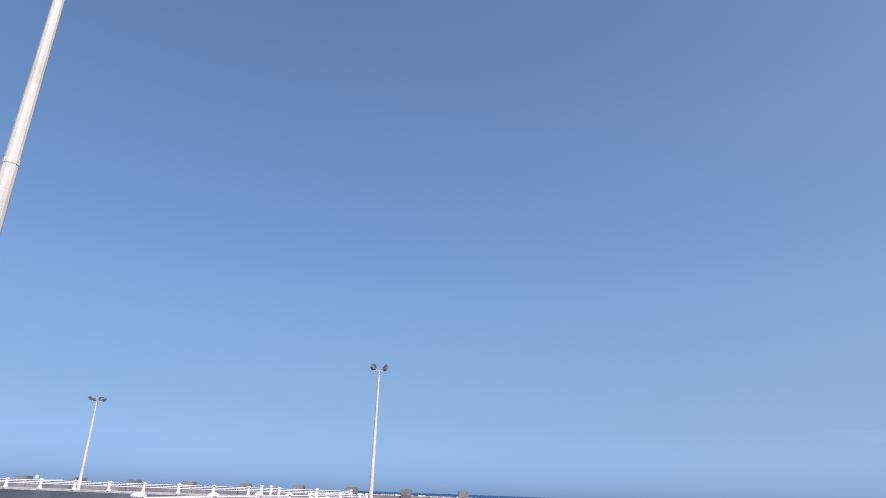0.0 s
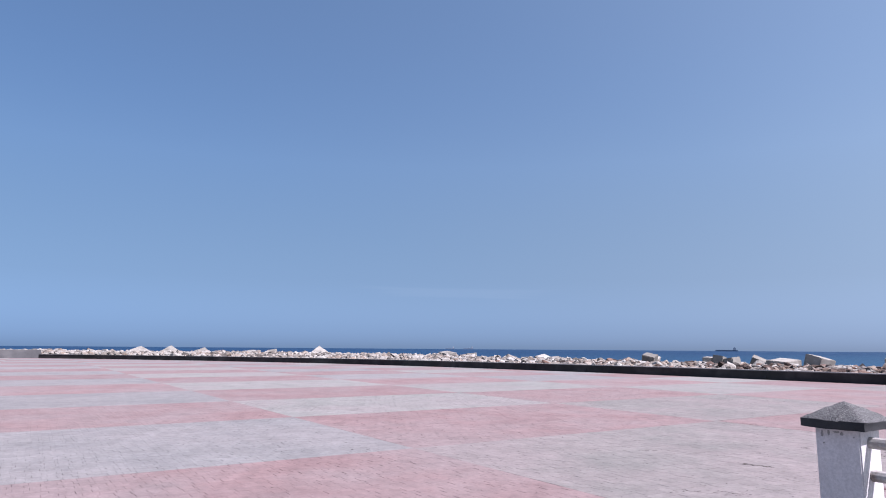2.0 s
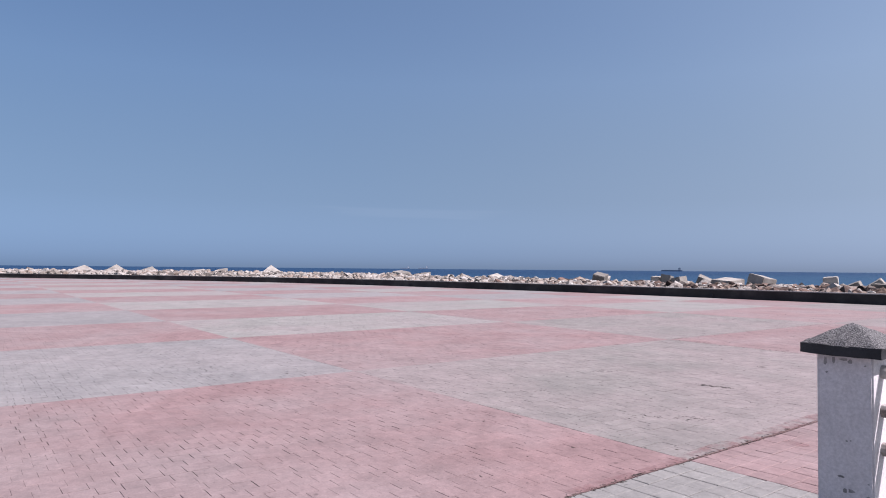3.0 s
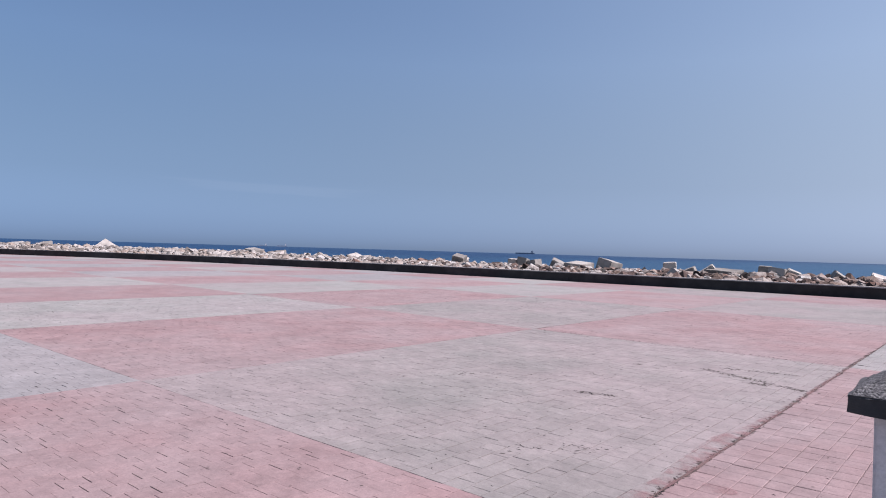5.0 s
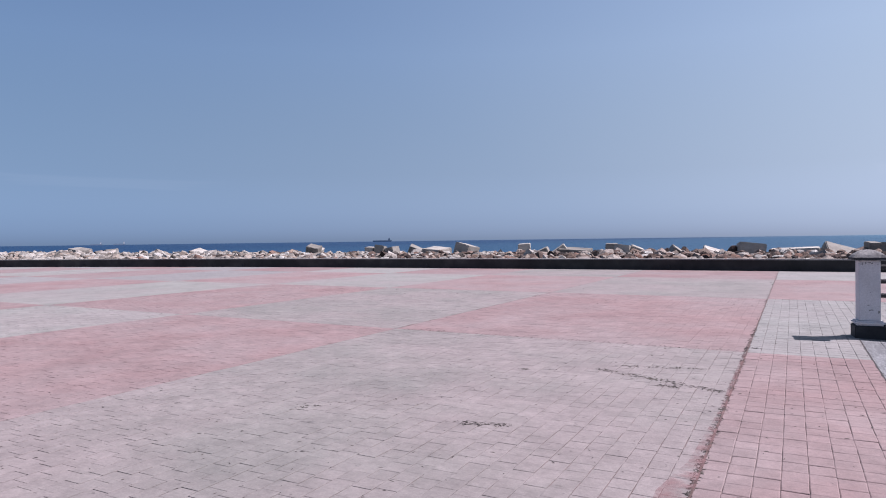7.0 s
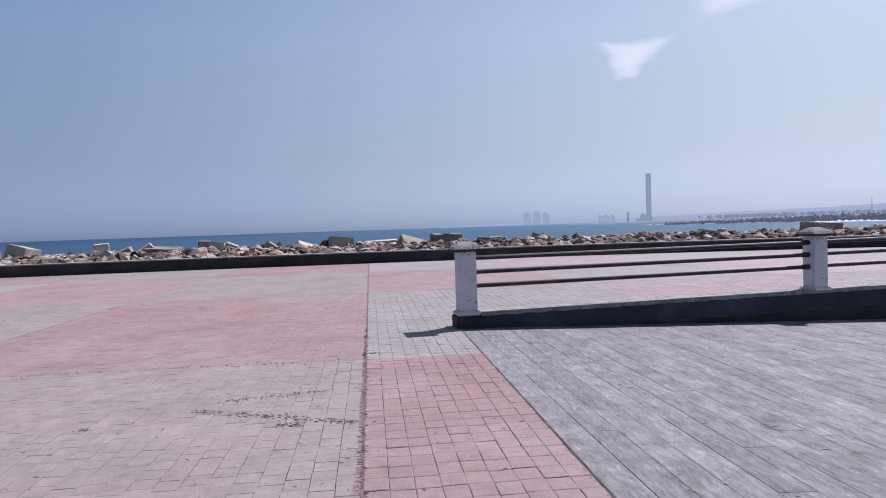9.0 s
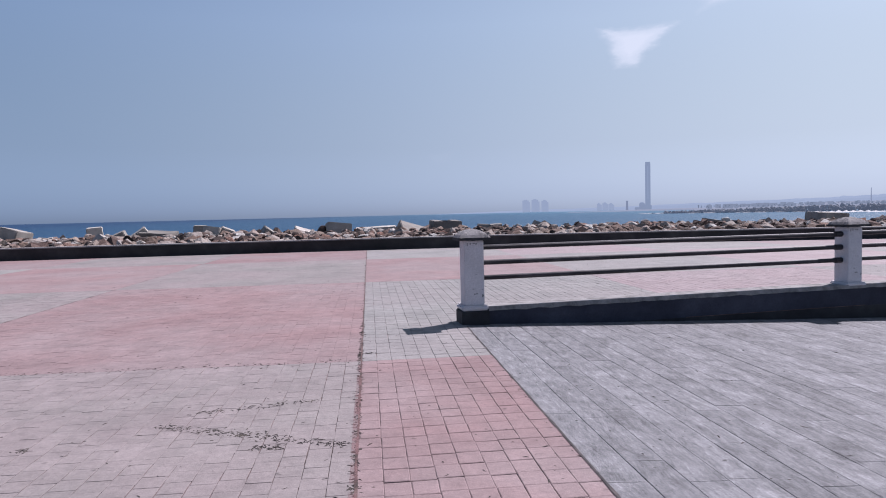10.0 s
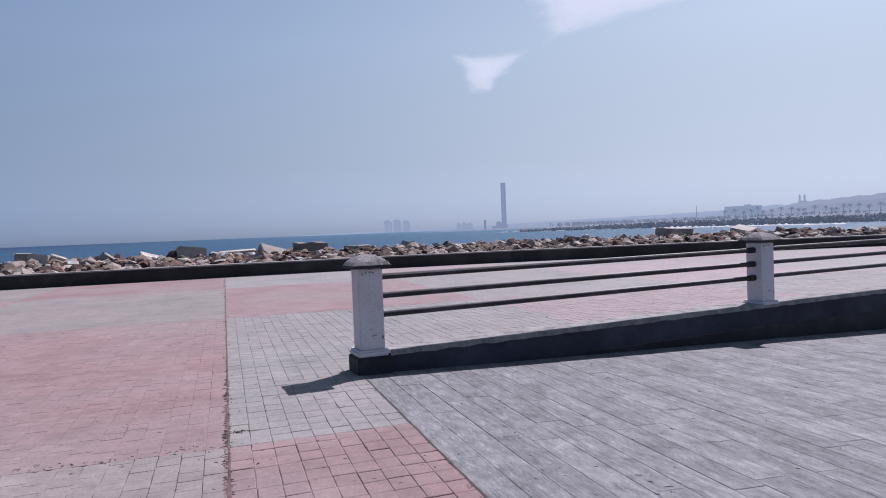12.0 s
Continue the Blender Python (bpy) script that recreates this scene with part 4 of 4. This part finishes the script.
mast = empty("chimney", Matrix.Translation((q.x, q.y, SEA_Z)), "thin dark chimney on the far shore", "chimney")
part("stack", tube_bm((0, 0, 0), (0, 0, 34), 4.2, 3.2, 12), M_SHORE, mast)
part("rim", tube_bm((0, 0, 32), (0, 0, 34.5), 4.0, 4.0, 12), M_SHORE, mast)
q = polar(-39.2, 1400)
mast = empty("radio_mast", Matrix.Translation((q.x, q.y, SEA_Z)), "thin grey mast on the shore", "mast")
part("mast_pole", tube_bm((0, 0, 0), (0, 0, 33), 0.9, 0.5, 8), M_SHORE, mast)
part("mast_foot", box_bm((-3, -3, 0), (3, 3, 5), 0.2), M_SHORE, mast)
q = polar(-42.6, 2350)
big = empty("long_building", Matrix.Translation((q.x, q.y, SEA_Z)) @ pose(0, 0, 0, 0, 0, -42.6), "long flat-roofed building in haze", "building")
part("building_body", box_bm((-48, -15, 0), (62, 15, 44), 1), M_FARHILL, big)
part("roof_house", box_bm((10, -8, 44), (32, 8, 48), 0.5), M_FARHILL, big)
q = polar(-46.9, 2450)
church = empty("church", Matrix.Translation((q.x, q.y, SEA_Z)) @ pose(0, 0, 0, 0, 0, -46.9), "twin-towered church on the hill in haze", "church")
part("nave", box_bm((-11, -10, 0), (14, 10, 54), 1), M_FARBLOCK, church)
for x in (-7, 7):
    part("bell_tower", box_bm((x - 3.2, -3.2, 50), (x + 3.2, 3.2, 70), 0.3), M_FARBLOCK, church)
    part("spire", tube_bm((x, 0, 70), (x, 0, 76), 3.0, 0.4, 8), M_FARBLOCK, church)

# small houses, trees and sheds along the shore
r2 = random.Random(21)
V, Fc = [], []
for _ in range(700):
    az = -28 - 34 * r2.random() ** 0.8
    d = r2.choice((1180, 1210, 1230, 1260, 1300, 1700))
    c = polar(az, d)
    w, dp, h = r2.uniform(2, 8), r2.uniform(2, 6), r2.uniform(0.8, 3.6)
    z0 = SEA_Z + (6 if d < 1500 else 9)
    k = len(V)
    m = Matrix.Rotation(radians(az + r2.uniform(-20, 20)), 3, 'Z')
    for z in (z0 - 6, z0 + h):
        for x, y in ((-w, -dp), (w, -dp), (w, dp), (-w, dp)):
            v = m @ Vector((x / 2, y / 2, 0))
            V.append((c.x + v.x, c.y + v.y, z))
    Fc += [(k + 4, k + 5, k + 6, k + 7)] + [(k + i, k + (i + 1) % 4, k + 4 + (i + 1) % 4, k + 4 + i) for i in range(4)]
tagged(mesh_object("far_town", V, Fc, M_TOWN), "low haze-paled houses scattered along the far shore", "town", kind="stuff")
shrubs = []
for _ in range(700):
    az = -27 - 37 * r2.random() ** 0.8
    d = r2.choice((1120, 1150, 1200, 800, 820))
    if d < 1000 and az > -39:
        continue
    c = polar(az, d)
    shrubs.append((c.x, c.y, SEA_Z + r2.uniform(4, 7.5), r2.uniform(1.4, 3.6), (r2.uniform(0, 3), r2.uniform(0, 3), r2.uniform(0, 6)), r2.randrange(14)))
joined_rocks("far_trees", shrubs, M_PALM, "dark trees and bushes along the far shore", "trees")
far_rocks = []
for _ in range(2600):
    u = r2.random()
    az = -24.5 - 40 * u
    d = lerp(u, (0, 610), (0.25, 520), (0.55, 430), (1, 330)) + r2.uniform(0, 60) * (0.25 + u)
    c = polar(az, d)
    size = r2.uniform(1.1, 3.0)
    far_rocks.append((c.x, c.y, SEA_Z + r2.uniform(0.0, 0.8) + 3.0 * r2.random() * min(1, u * 3 + 0.15), size, (r2.uniform(0, 3), r2.uniform(0, 3), r2.uniform(0, 6)), r2.randrange(14)))
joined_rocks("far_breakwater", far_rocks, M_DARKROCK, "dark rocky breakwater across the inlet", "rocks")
for k, (az0, az1, d0, d1, w) in enumerate(((-26, -37, 590, 480, 1.0), (-35, -48.5, 465, 355, 18), (-22.5, -25.5, 640, 620, 2))):
    V, Fc = [], []
    for i in range(61):
        u = i / 60
        az, d = az0 + (az1 - az0) * u, d0 + (d1 - d0) * u
        wid = w * (0.25 + abs(noise.noise((u * 9, k, 0))) * 2.0)
        sh = noise.noise((u * 5, k, 7)) * 6
        V += [polar(az, d - wid + sh) + Vector((0, 0, SEA_Z + 0.05)), polar(az, d + sh) + Vector((0, 0, SEA_Z + 0.3 + abs(noise.noise((u * 30, k, 2))) * 1.3)), polar(az, d + 4 + sh) + Vector((0, 0, SEA_Z + 0.05))]
    for i in range(60):
        for j in range(2):
            a = i * 3 + j
            Fc.append((a, a + 3, a + 4, a + 1))
    tagged(mesh_object("surf", V, Fc, M_FOAM), "white breaking surf along the far rocks", "surf", kind="stuff")


def palm_tree(az, d, h):
    c = polar(az, d)
    r = random.Random(int(az * 100))
    t = empty("palm_tree", Matrix.Translation((c.x, c.y, SEA_Z + 5)), "tall dark palm on the far shore", "palm tree", group="far palms")
    bm = tube_bm((0, 0, 0), (0.2, 0, h * 0.5), 0.36, 0.28, 7)
    tube_bm((0.2, 0, h * 0.5), (0.35, 0, h), 0.28, 0.24, 7, bm)
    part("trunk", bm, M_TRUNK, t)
    bm = bmesh.new()
    for k in range(26):
        a, lift = r.uniform(0, 6.28), r.uniform(-0.5, 1.1)
        L = r.uniform(2.6, 3.9)
        prev = None
        for i in range(5):
            u = i / 4
            rr = L * u
            z = h + math.sin(lift) * rr - 0.9 * u * u * L * 0.55
            w = 0.42 * (1 - u) + 0.08
            x, y = 0.35 + math.cos(a) * rr * math.cos(lift), math.sin(a) * rr * math.cos(lift)
            row = [bm.verts.new((x - math.sin(a) * w, y + math.cos(a) * w, z - 0.2)), bm.verts.new((x, y, z)), bm.verts.new((x + math.sin(a) * w, y - math.cos(a) * w, z - 0.2))]
            if prev:
                for j in range(2):
                    bm.faces.new((prev[j], prev[j + 1], row[j + 1], row[j]))
            prev = row
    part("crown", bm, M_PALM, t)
    return t


az = -41.0
while az > -60:
    palm_tree(az, 800 + 30 * noise.noise((az * 3, 0, 0)), rng.uniform(6.0, 10.0))
    az -= rng.uniform(0.28, 0.8)


# ---- clouds ----
def cloud(az, el, d, w, h, roll, mat=M_CLOUD, label="small thin white cloud in a hazy sky"):
    a, e = radians(az), radians(el)
    c = Vector((-math.sin(a) * math.cos(e), math.cos(a) * math.cos(e), math.sin(e))) * d
    bm = bmesh.new()
    bmesh.ops.create_grid(bm, x_segments=12, y_segments=8, size=0.5)
    ob = part("backdrop_cloud", bm, mat)
    ob.matrix_basis = look(c, (0, 0, 0), roll) @ Matrix.Diagonal((w, h, 1, 1))
    ob.visible_shadow = False
    return tagged(ob, label, "cloud", kind="structure")


cloud(-23.1, 13.2, 3000, 370, 220, 0)
cloud(-33.18, 18.82, 3000, 700, 300, -10, M_BANK, "bright torn white cloud high over the bay")
WISP = "faint white wisp of cloud low over the sea"
cloud(-6.3, 4.85, 3000, 150, 60, -6, M_WISP, WISP)
cloud(-52.6, 6.0, 3000, 260, 130, -8, M_WISP, WISP)
cloud(55.0, 4.8, 3000, 1100, 60, 1, M_WISP, WISP)

# ---- paving ----
COLS = [-101.2, -95.7, -90.2, -84.7, -79.2, -73.7, -68.2, -62.8, -57.3, -51.9, -46.4, -41.0, -35.7, -30.4, -24.9, -19.6, -14.55, -9.18, -3.76, 1.40, 6.80, 12.2, 17.6, 23.0, 28.4, 33.8, 39.2, 44.6, 50.0, 55.4, 60.8]
ROWS = [-12.5, -9.4, -1.75, 5.85, 13.57, 21.60, 29.3, 37.2]


def row_y(j, x):
    """The rows of the chequer run slightly askew to the left of the joint."""
    return ROWS[j] - ((0.014 if j == 3 else 0.033) * (x + 3.76) if x < -3.76 and 0 < j < len(ROWS) - 1 else 0.0)


def inside(poly):
    """The polygon cut to the plaza within the sea wall."""
    for a, b in zip(SEAWALL[::4], SEAWALL[4::4]):
        t = (b - a).normalized()
        n = Vector((t.y, -t.x))
        out = []
        for p, q in zip(poly, poly[1:] + poly[:1]):
            dp, dq = (p - a).dot(n), (q - a).dot(n)
            if dp <= 0:
                out.append(p)
            if (dp < 0) != (dq < 0) and dp != dq:
                out.append(p + (q - p) * (dp / (dp - dq)))
        poly = out
        if len(poly) < 3:
            return []
    return poly


def cell_colour(i, j):
    """Pink and grey squares take turns; the grey ones differ in tone."""
    if (i + j) % 2 == 1:
        return M_FADED if COLS[i] > 1 and j > 3 else M_PINK
    h = math.sin(i * 12.9 + j * 78.2) * 43758.5
    f = h - math.floor(h)
    x = (COLS[i] + COLS[i + 1]) / 2
    if j == 2 and COLS[i] < -4:
        return M_BLUE
    if x > -4:
        return M_PALE
    if -20 < x < -14 or -27 < x < -20 and j > 3:
        return M_CREAM
    return M_GREY if x > -14 else (M_CREAM if f > 0.45 else M_BLUE)


plaza = empty("plaza_paving", Matrix(), "chequered pink and grey stamped concrete paving, worn", "paving", kind="structure")
TW, TL = 0.155, 0.160
SINGLE = (-3.76, RAMP_X, 10.3, 15.4)
tile_shapes = []
tile_rng = random.Random(41)


def tile_shape(gx, gy, edge, wobble):
    """A tile with softened edges; wobble moves its corners a little."""
    a, b = TW / 2 - gx, TL / 2 - gy
    off = [(tile_rng.uniform(-wobble, wobble), tile_rng.uniform(-wobble, wobble)) for _ in range(4)]
    v = []
    for inset, z in ((0.0, -0.012), (0.0, -edge * 0.6), (edge, 0.0)):
        for (sx, sy), (ox, oy) in zip(((-1, -1), (1, -1), (1, 1), (-1, 1)), off):
            v.append((sx * (a - inset) + ox, sy * (b - inset) + oy, z))
    f = [(8, 9, 10, 11)] + [(o + i, o + (i + 1) % 4, o + 4 + (i + 1) % 4, o + 4 + i) for o in (0, 4) for i in range(4)]
    return np.array(v), f


# worn-down squares of the wide pour, then the crisper ones of the strip, three of each
for gx, gy in ((0.0003, 0.0005), (0.0014, 0.0014), (0.0016, 0.0024), (0.0020, 0.0036), (0.0034, 0.0020)):
    tile_shapes.append(tile_shape(gx, gy, 0.0016, 0.0 if gx < 0.001 else 0.0016))
STRIP = len(tile_shapes)
for gx, gy in ((0.0004, 0.0018), (0.0005, 0.0022), (0.0008, 0.0028), (0.0011, 0.0034)):
    for _ in range(3):
        tile_shapes.append(tile_shape(gx, gy, 0.005, 0.0032))
tile_meshes = {}
for i in range(len(COLS) - 1):
    for j in range(len(ROWS) - 1):
        x0, x1 = COLS[i], COLS[i + 1]
        mat = cell_colour(i, j)
        near_cell = x0 > -20 and x1 < 13 and 1 < j < 5
        if not near_cell:
            pieces = [(x0, x1, None, None)]
            if x1 > RAMP_X and j in (2, 3, 4) and x0 > -4:
                pieces = []
                if j == 2:
                    pieces = [(x0, x1, ROWS[2], ramp_lo(x1) - 0.1)]
                elif j == 4:
                    pieces = [(x0, x1, min(ramp_hi(x1) + 0.1, ROWS[5]), ROWS[5])] if ramp_hi(x1) < ROWS[5] else []
            for (a, b, lo, hi) in pieces:
                if lo is None:
                    quad = [Vector((a, row_y(j, a))), Vector((b, row_y(j, b))), Vector((b, row_y(j + 1, b))), Vector((a, row_y(j + 1, a)))]
                else:
                    quad = [Vector((a, lo)), Vector((b, lo)), Vector((b, hi)), Vector((a, hi))]
                quad = inside(quad)
                if not quad:
                    continue
                n = len(quad)
                V = [(*p, -0.012) for p in quad] + [(*p, 0.0) for p in quad]
                Fc = [tuple(range(n, 2 * n))] + [(k, (k + 1) % n, n + (k + 1) % n, n + k) for k in range(n)]
                mesh_object("paving_panel", V, Fc, mat, plaza)
            continue
        V, Fc, off = [], [], 0
        nx = 34 if x0 == -3.76 else max(1, round((x1 - x0 - 0.006) / TW))
        row_step = TL if x0 < -3.8 else 0.185
        fx = (x1 - x0 - 0.006) / nx
        for cx in range(nx):
            x = x0 + 0.003 + fx * (cx + 0.5)
            y = row_y(j, x) + 0.001
            top = row_y(j + 1, x) - 0.001
            first = True
            while y < top - 0.02:
                L = row_step - ((cx % 2) * 0.055 if x0 < -3.8 else 0.0) - rng.uniform(0, 0.035 if x0 < -3.8 else 0.022) if first else row_step
                first = False
                if y + L > top - 0.05:
                    L = top - y
                yc = y + L / 2
                y += L
                if x > RAMP_X and ramp_lo(x) - 0.28 < yc < ramp_hi(x) + 0.30:
                    continue
                worn = noise.noise((x * 0.9, yc * 0.9, 3)) + 0.5 * noise.noise((x * 3, yc * 3, 8)) + rng.uniform(-0.3, 0.3)
                if x < -3.76 and mat is M_GREY:
                    k = 0 if worn > 0.4 else rng.choice((0, 1, 2, 4, 4, 4))
                elif x < -3.76:
                    k = 0 if worn > 0.3 else rng.choice((0, 0, 0, 1, 2, 3, 3 if worn < -0.2 else 0))
                else:
                    k = STRIP + 3 * (rng.choice((0, 0, 0, 1, 2)) if worn > 0.1 else rng.choice((0, 1, 1, 2, 3))) + rng.randrange(3)
                z = rng.uniform(-0.0012, 0.0012) if x < -3.76 else rng.uniform(-0.002, 0.002)
                sx, sy = fx / TW, L / TL
                if SINGLE[0] < x < SINGLE[1] and SINGLE[2] < yc < SINGLE[3] - 0.0:
                    key = (k, mat.name)
                    if key not in tile_meshes:
                        me = bpy.data.meshes.new("paving_tile")
                        me.from_pydata([tuple(p) for p in tile_shapes[k][0]], [], tile_shapes[k][1])
                        me.materials.append(mat)
                        tile_meshes[key] = me
                    ob = new("paving_tile", tile_meshes[key])
                    ob.parent = plaza
                    ob.matrix_basis = Matrix.LocRotScale((x, yc, z), None, (sx, sy, 1))
                    continue
                vs, fs = tile_shapes[k]
                V.append(vs * np.array((sx, sy, 1)) + np.array((x, yc, z)))
                Fc += [tuple(q + off for q in f) for f in fs]
                off += len(vs)
        if V:
            tagged(mesh_object("paving_tiles", np.concatenate(V), Fc, mat, plaza), kind="stuff")

# dusty joint between the chequer and the strip
V, Fc = [], []
n = 420
for k in range(n + 1):
    y = 2.0 + 33.2 * k / n
    w = 0.006 + 0.013 * abs(noise.noise((y * 5.1, 0, 1))) + 0.014 * max(0, noise.noise((y * 1.3, 5, 0)))
    o = 0.012 * noise.noise((y * 1.7, 2, 0))
    V += [(-3.76 - w + o, y, 0.0035), (-3.76 + w * 0.7 + o, y, 0.0035)]
for k in range(n):
    Fc.append((2 * k, 2 * k + 1, 2 * k + 3, 2 * k + 2))
tagged(mesh_object("expansion_joint", V, Fc, M_SEAM, plaza), "dirt-filled joint between two pours")

# thin broken joint between the outer columns of the chequer
V, Fc = [], []
n = 240
for k in range(n + 1):
    y = 13.7 + 21.3 * k / n
    w = 0.0015 + 0.018 * max(0, noise.noise((y * 2.7, 4, 1)) + 0.1)
    o = 0.02 * noise.noise((y * 1.1, 9, 0))
    V += [(-9.18 - w + o, y, 0.0035), (-9.18 + w + o, y, 0.0035)]
for k in range(n):
    Fc.append((2 * k, 2 * k + 1, 2 * k + 3, 2 * k + 2))
tagged(mesh_object("expansion_joint", V, Fc, M_SEAM, plaza), "thin dirt-filled joint between chequer columns")

# dark gap where the paving meets the boards
V, Fc = [], []
n = 160
for k in range(n + 1):
    y = RAMP_Y0 + 0.1 + (RAMP_Y1 - RAMP_Y0 - 0.2) * k / n
    w = 0.007 + 0.007 * abs(noise.noise((y * 4.3, 3, 1)))
    o = 0.006 * noise.noise((y * 2.1, 6, 0))
    V += [(RAMP_X - w + o, y, 0.003), (RAMP_X + w + o, y, 0.003)]
for k in range(n):
    Fc.append((2 * k, 2 * k + 1, 2 * k + 3, 2 * k + 2))
tagged(mesh_object("edge_joint", V, Fc, M_DARKJOINT, plaza), "dark gap between paving and boards")

# ---- stamped boards on the ramp ----
boardwalk = empty("board_paving", Matrix(), "grey concrete ramp stamped like weathered boards", "paving", kind="structure")
V, Fc, off = [], [], 0
BW = 0.235
x = RAMP_X + 0.006
while x < 26:
    y = ramp_lo(x) - 0.12 - rng.uniform(0, 0.9)
    while y < ramp_hi(x) + 0.15:
        L = rng.uniform(0.8, 1.7)
        a, b = y, y + L
        y += L
        lo, hi = ramp_lo(x) - 0.12, ramp_hi(x) + 0.15
        a, b = max(a, lo), min(b, hi)
        if b - a < 0.1:
            continue
        g, c = rng.choice((0.0002, 0.0006, 0.0012, 0.0024)), 0.003
        x0, x1, dz = x + g, x + BW - g, rng.uniform(-0.0015, 0.0015)
        vs = []
        for (u0, u1, v0, v1, h) in ((x0, x1, a + g, b - g, -0.05), (x0, x1, a + g, b - g, -c), (x0 + c, x1 - c, a + g + c, b - g - c, 0)):
            for X, Y in ((u0, v0), (u1, v0), (u1, v1), (u0, v1)):
                vs.append((X, Y, ramp_z(X) + h + dz))
        fs = [(8, 9, 10, 11)] + [(o + i, o + (i + 1) % 4, o + 4 + (i + 1) % 4, o + 4 + i) for o in (0, 4) for i in range(4)]
        if x < 7.5 and b > 8.0:
            mesh_object("board", vs, fs, M_PLANK, boardwalk)
        else:
            V += vs
            Fc += [tuple(q + off for q in f) for f in fs]
            off += 12
    x += BW
tagged(mesh_object("boards", V, Fc, M_PLANK, boardwalk), kind="stuff")
V = [(x, f(x) + o, ramp_z(x) - 0.014) for f, o in ((ramp_lo, -0.2), (ramp_hi, 0.2)) for x in (RAMP_X, 11.6, 26)]
mesh_object("board_bed", V, [(0, 1, 4, 3), (1, 2, 5, 4)], M_BED, boardwalk)

# ---- dirt, dry weeds and crumbs on the paving ----
V, Fc, off = [], [], 0
r3 = random.Random(5)


def crumbs(a, b, n, spread, size, z=0.001):
    global off
    for _ in range(n):
        u = r3.random()
        c = Vector(a).lerp(Vector(b), u) + Vector((r3.gauss(0, spread), r3.gauss(0, spread)))
        ang, l, w, h = r3.uniform(0, 6.3), size * r3.uniform(0.6, 2.2), size * r3.uniform(0.15, 0.5), size * r3.uniform(0.15, 0.45)
        ca, sa = math.cos(ang), math.sin(ang)
        base = z + (ramp_z(c.x) if c.x > RAMP_X and ramp_lo(c.x) < c.y < ramp_hi(c.x) else 0)
        for x, y, zz in ((-l, -w, 0), (l, -w * 0.6, 0), (l * 0.8, w, 0), (-l * 0.9, w * 0.8, 0), (r3.uniform(-0.3, 0.3) * l, 0, h)):
            V.append((c.x + x * ca - y * sa, c.y + x * sa + y * ca, base + zz))
        for f in ((0, 1, 4), (1, 2, 4), (2, 3, 4), (3, 0, 4)):
            Fc.append(tuple(i + off for i in f))
        off += 5


for a, b, n, sp in (((-5.2, 11.73), (-4.7, 11.5), 60, 0.03), ((-4.7, 11.5), (-3.85, 11.12), 120, 0.04), ((-5.1, 11.97), (-4.06, 12.22), 70, 0.03),
                    ((-5.65, 9.08), (-5.25, 9.18), 60, 0.03), ((-5.0, 6.8), (-4.5, 7.3), 30, 0.06), ((-7.2, 8.9), (-7.0, 9.1), 25, 0.06)):
    crumbs(a, b, int(n * 1.2), sp, 0.011)
# small clumps of dry weed
for x, y in ((-4.54, 11.42), (-4.42, 11.16), (-4.29, 11.13), (-3.88, 11.13), (-5.94, 11.36), (-3.67, 13.93)):
    crumbs((x - 0.03, y), (x + 0.03, y), 22, 0.024, 0.011)
crumbs((-3.77, 4.0), (-3.77, 16.0), 950, 0.014, 0.012)
crumbs((-3.77, 16.0), (-3.77, 34.0), 200, 0.02, 0.012)
crumbs((-9, 13.76), (-3.9, 13.6), 210, 0.05, 0.011)
crumbs((-2.42, 6.0), (-2.42, 15.2), 140, 0.014, 0.007)
crumbs((-1.5, 9), (6, 15), 130, 1.6, 0.008)
crumbs((-12, 3), (3, 19), 60, 2.5, 0.016)
crumbs((-1.8, 10), (5, 15), 40, 1.2, 0.015)
crumbs((-6, 8), (-1, 14), 300, 1.8, 0.009)
crumbs((-8, 3), (-6, 16), 320, 2.2, 0.010)
crumbs((-14, 16), (-3, 26), 160, 3.0, 0.016)
M_DIRT = mottled("dry_dark_dirt", (0.05, 0.042, 0.038), (0.022, 0.02, 0.018), (0.10, 0.085, 0.07), 8, 60, 0.95, 0.0)
tagged(mesh_object("dirt_crumbs", V, Fc, M_DIRT), "dry weeds and dark dirt crumbs lying in the paving joints", "dirt", kind="stuff")


def stain_material():
    """Thin red dust, broken up by the grain under it."""
    m, nt, b = material("pink_dust", 0.9, 0, 0.1)
    b.inputs["Base Color"].default_value = (0.27, 0.155, 0.155, 1)
    fac = ramp(nt, noise_tex(nt, 6, 6, 0.7), [(0.42, grey(0.0)), (0.62, grey(0.48))])
    nt.links.new(fac, b.inputs["Alpha"])
    return m


M_STAIN = stain_material()


def stain(points, label):
    ob = mesh_object("dust_stain", [(x, y, 0.0045) for x, y in points], [tuple(range(len(points)))], M_STAIN)
    return tagged(ob, label, "stain", kind="stuff")


stain([(-3.75, 4.5), (-3.75, 13.5), (-3.79, 13.4), (-3.80, 11.5), (-3.795, 10.4), (-3.85, 8.9), (-3.95, 8.3), (-3.93, 7.6), (-3.88, 7.0), (-3.92, 6.4), (-3.84, 5.6), (-3.86, 4.5)], "patch of red dust beside the paving joint")
stain([(-3.5 + 0.12 * math.cos(k * 0.7), 7.06 + 0.08 * math.sin(k * 0.7)) for k in range(9)], "small round red dust stain on pink paving")
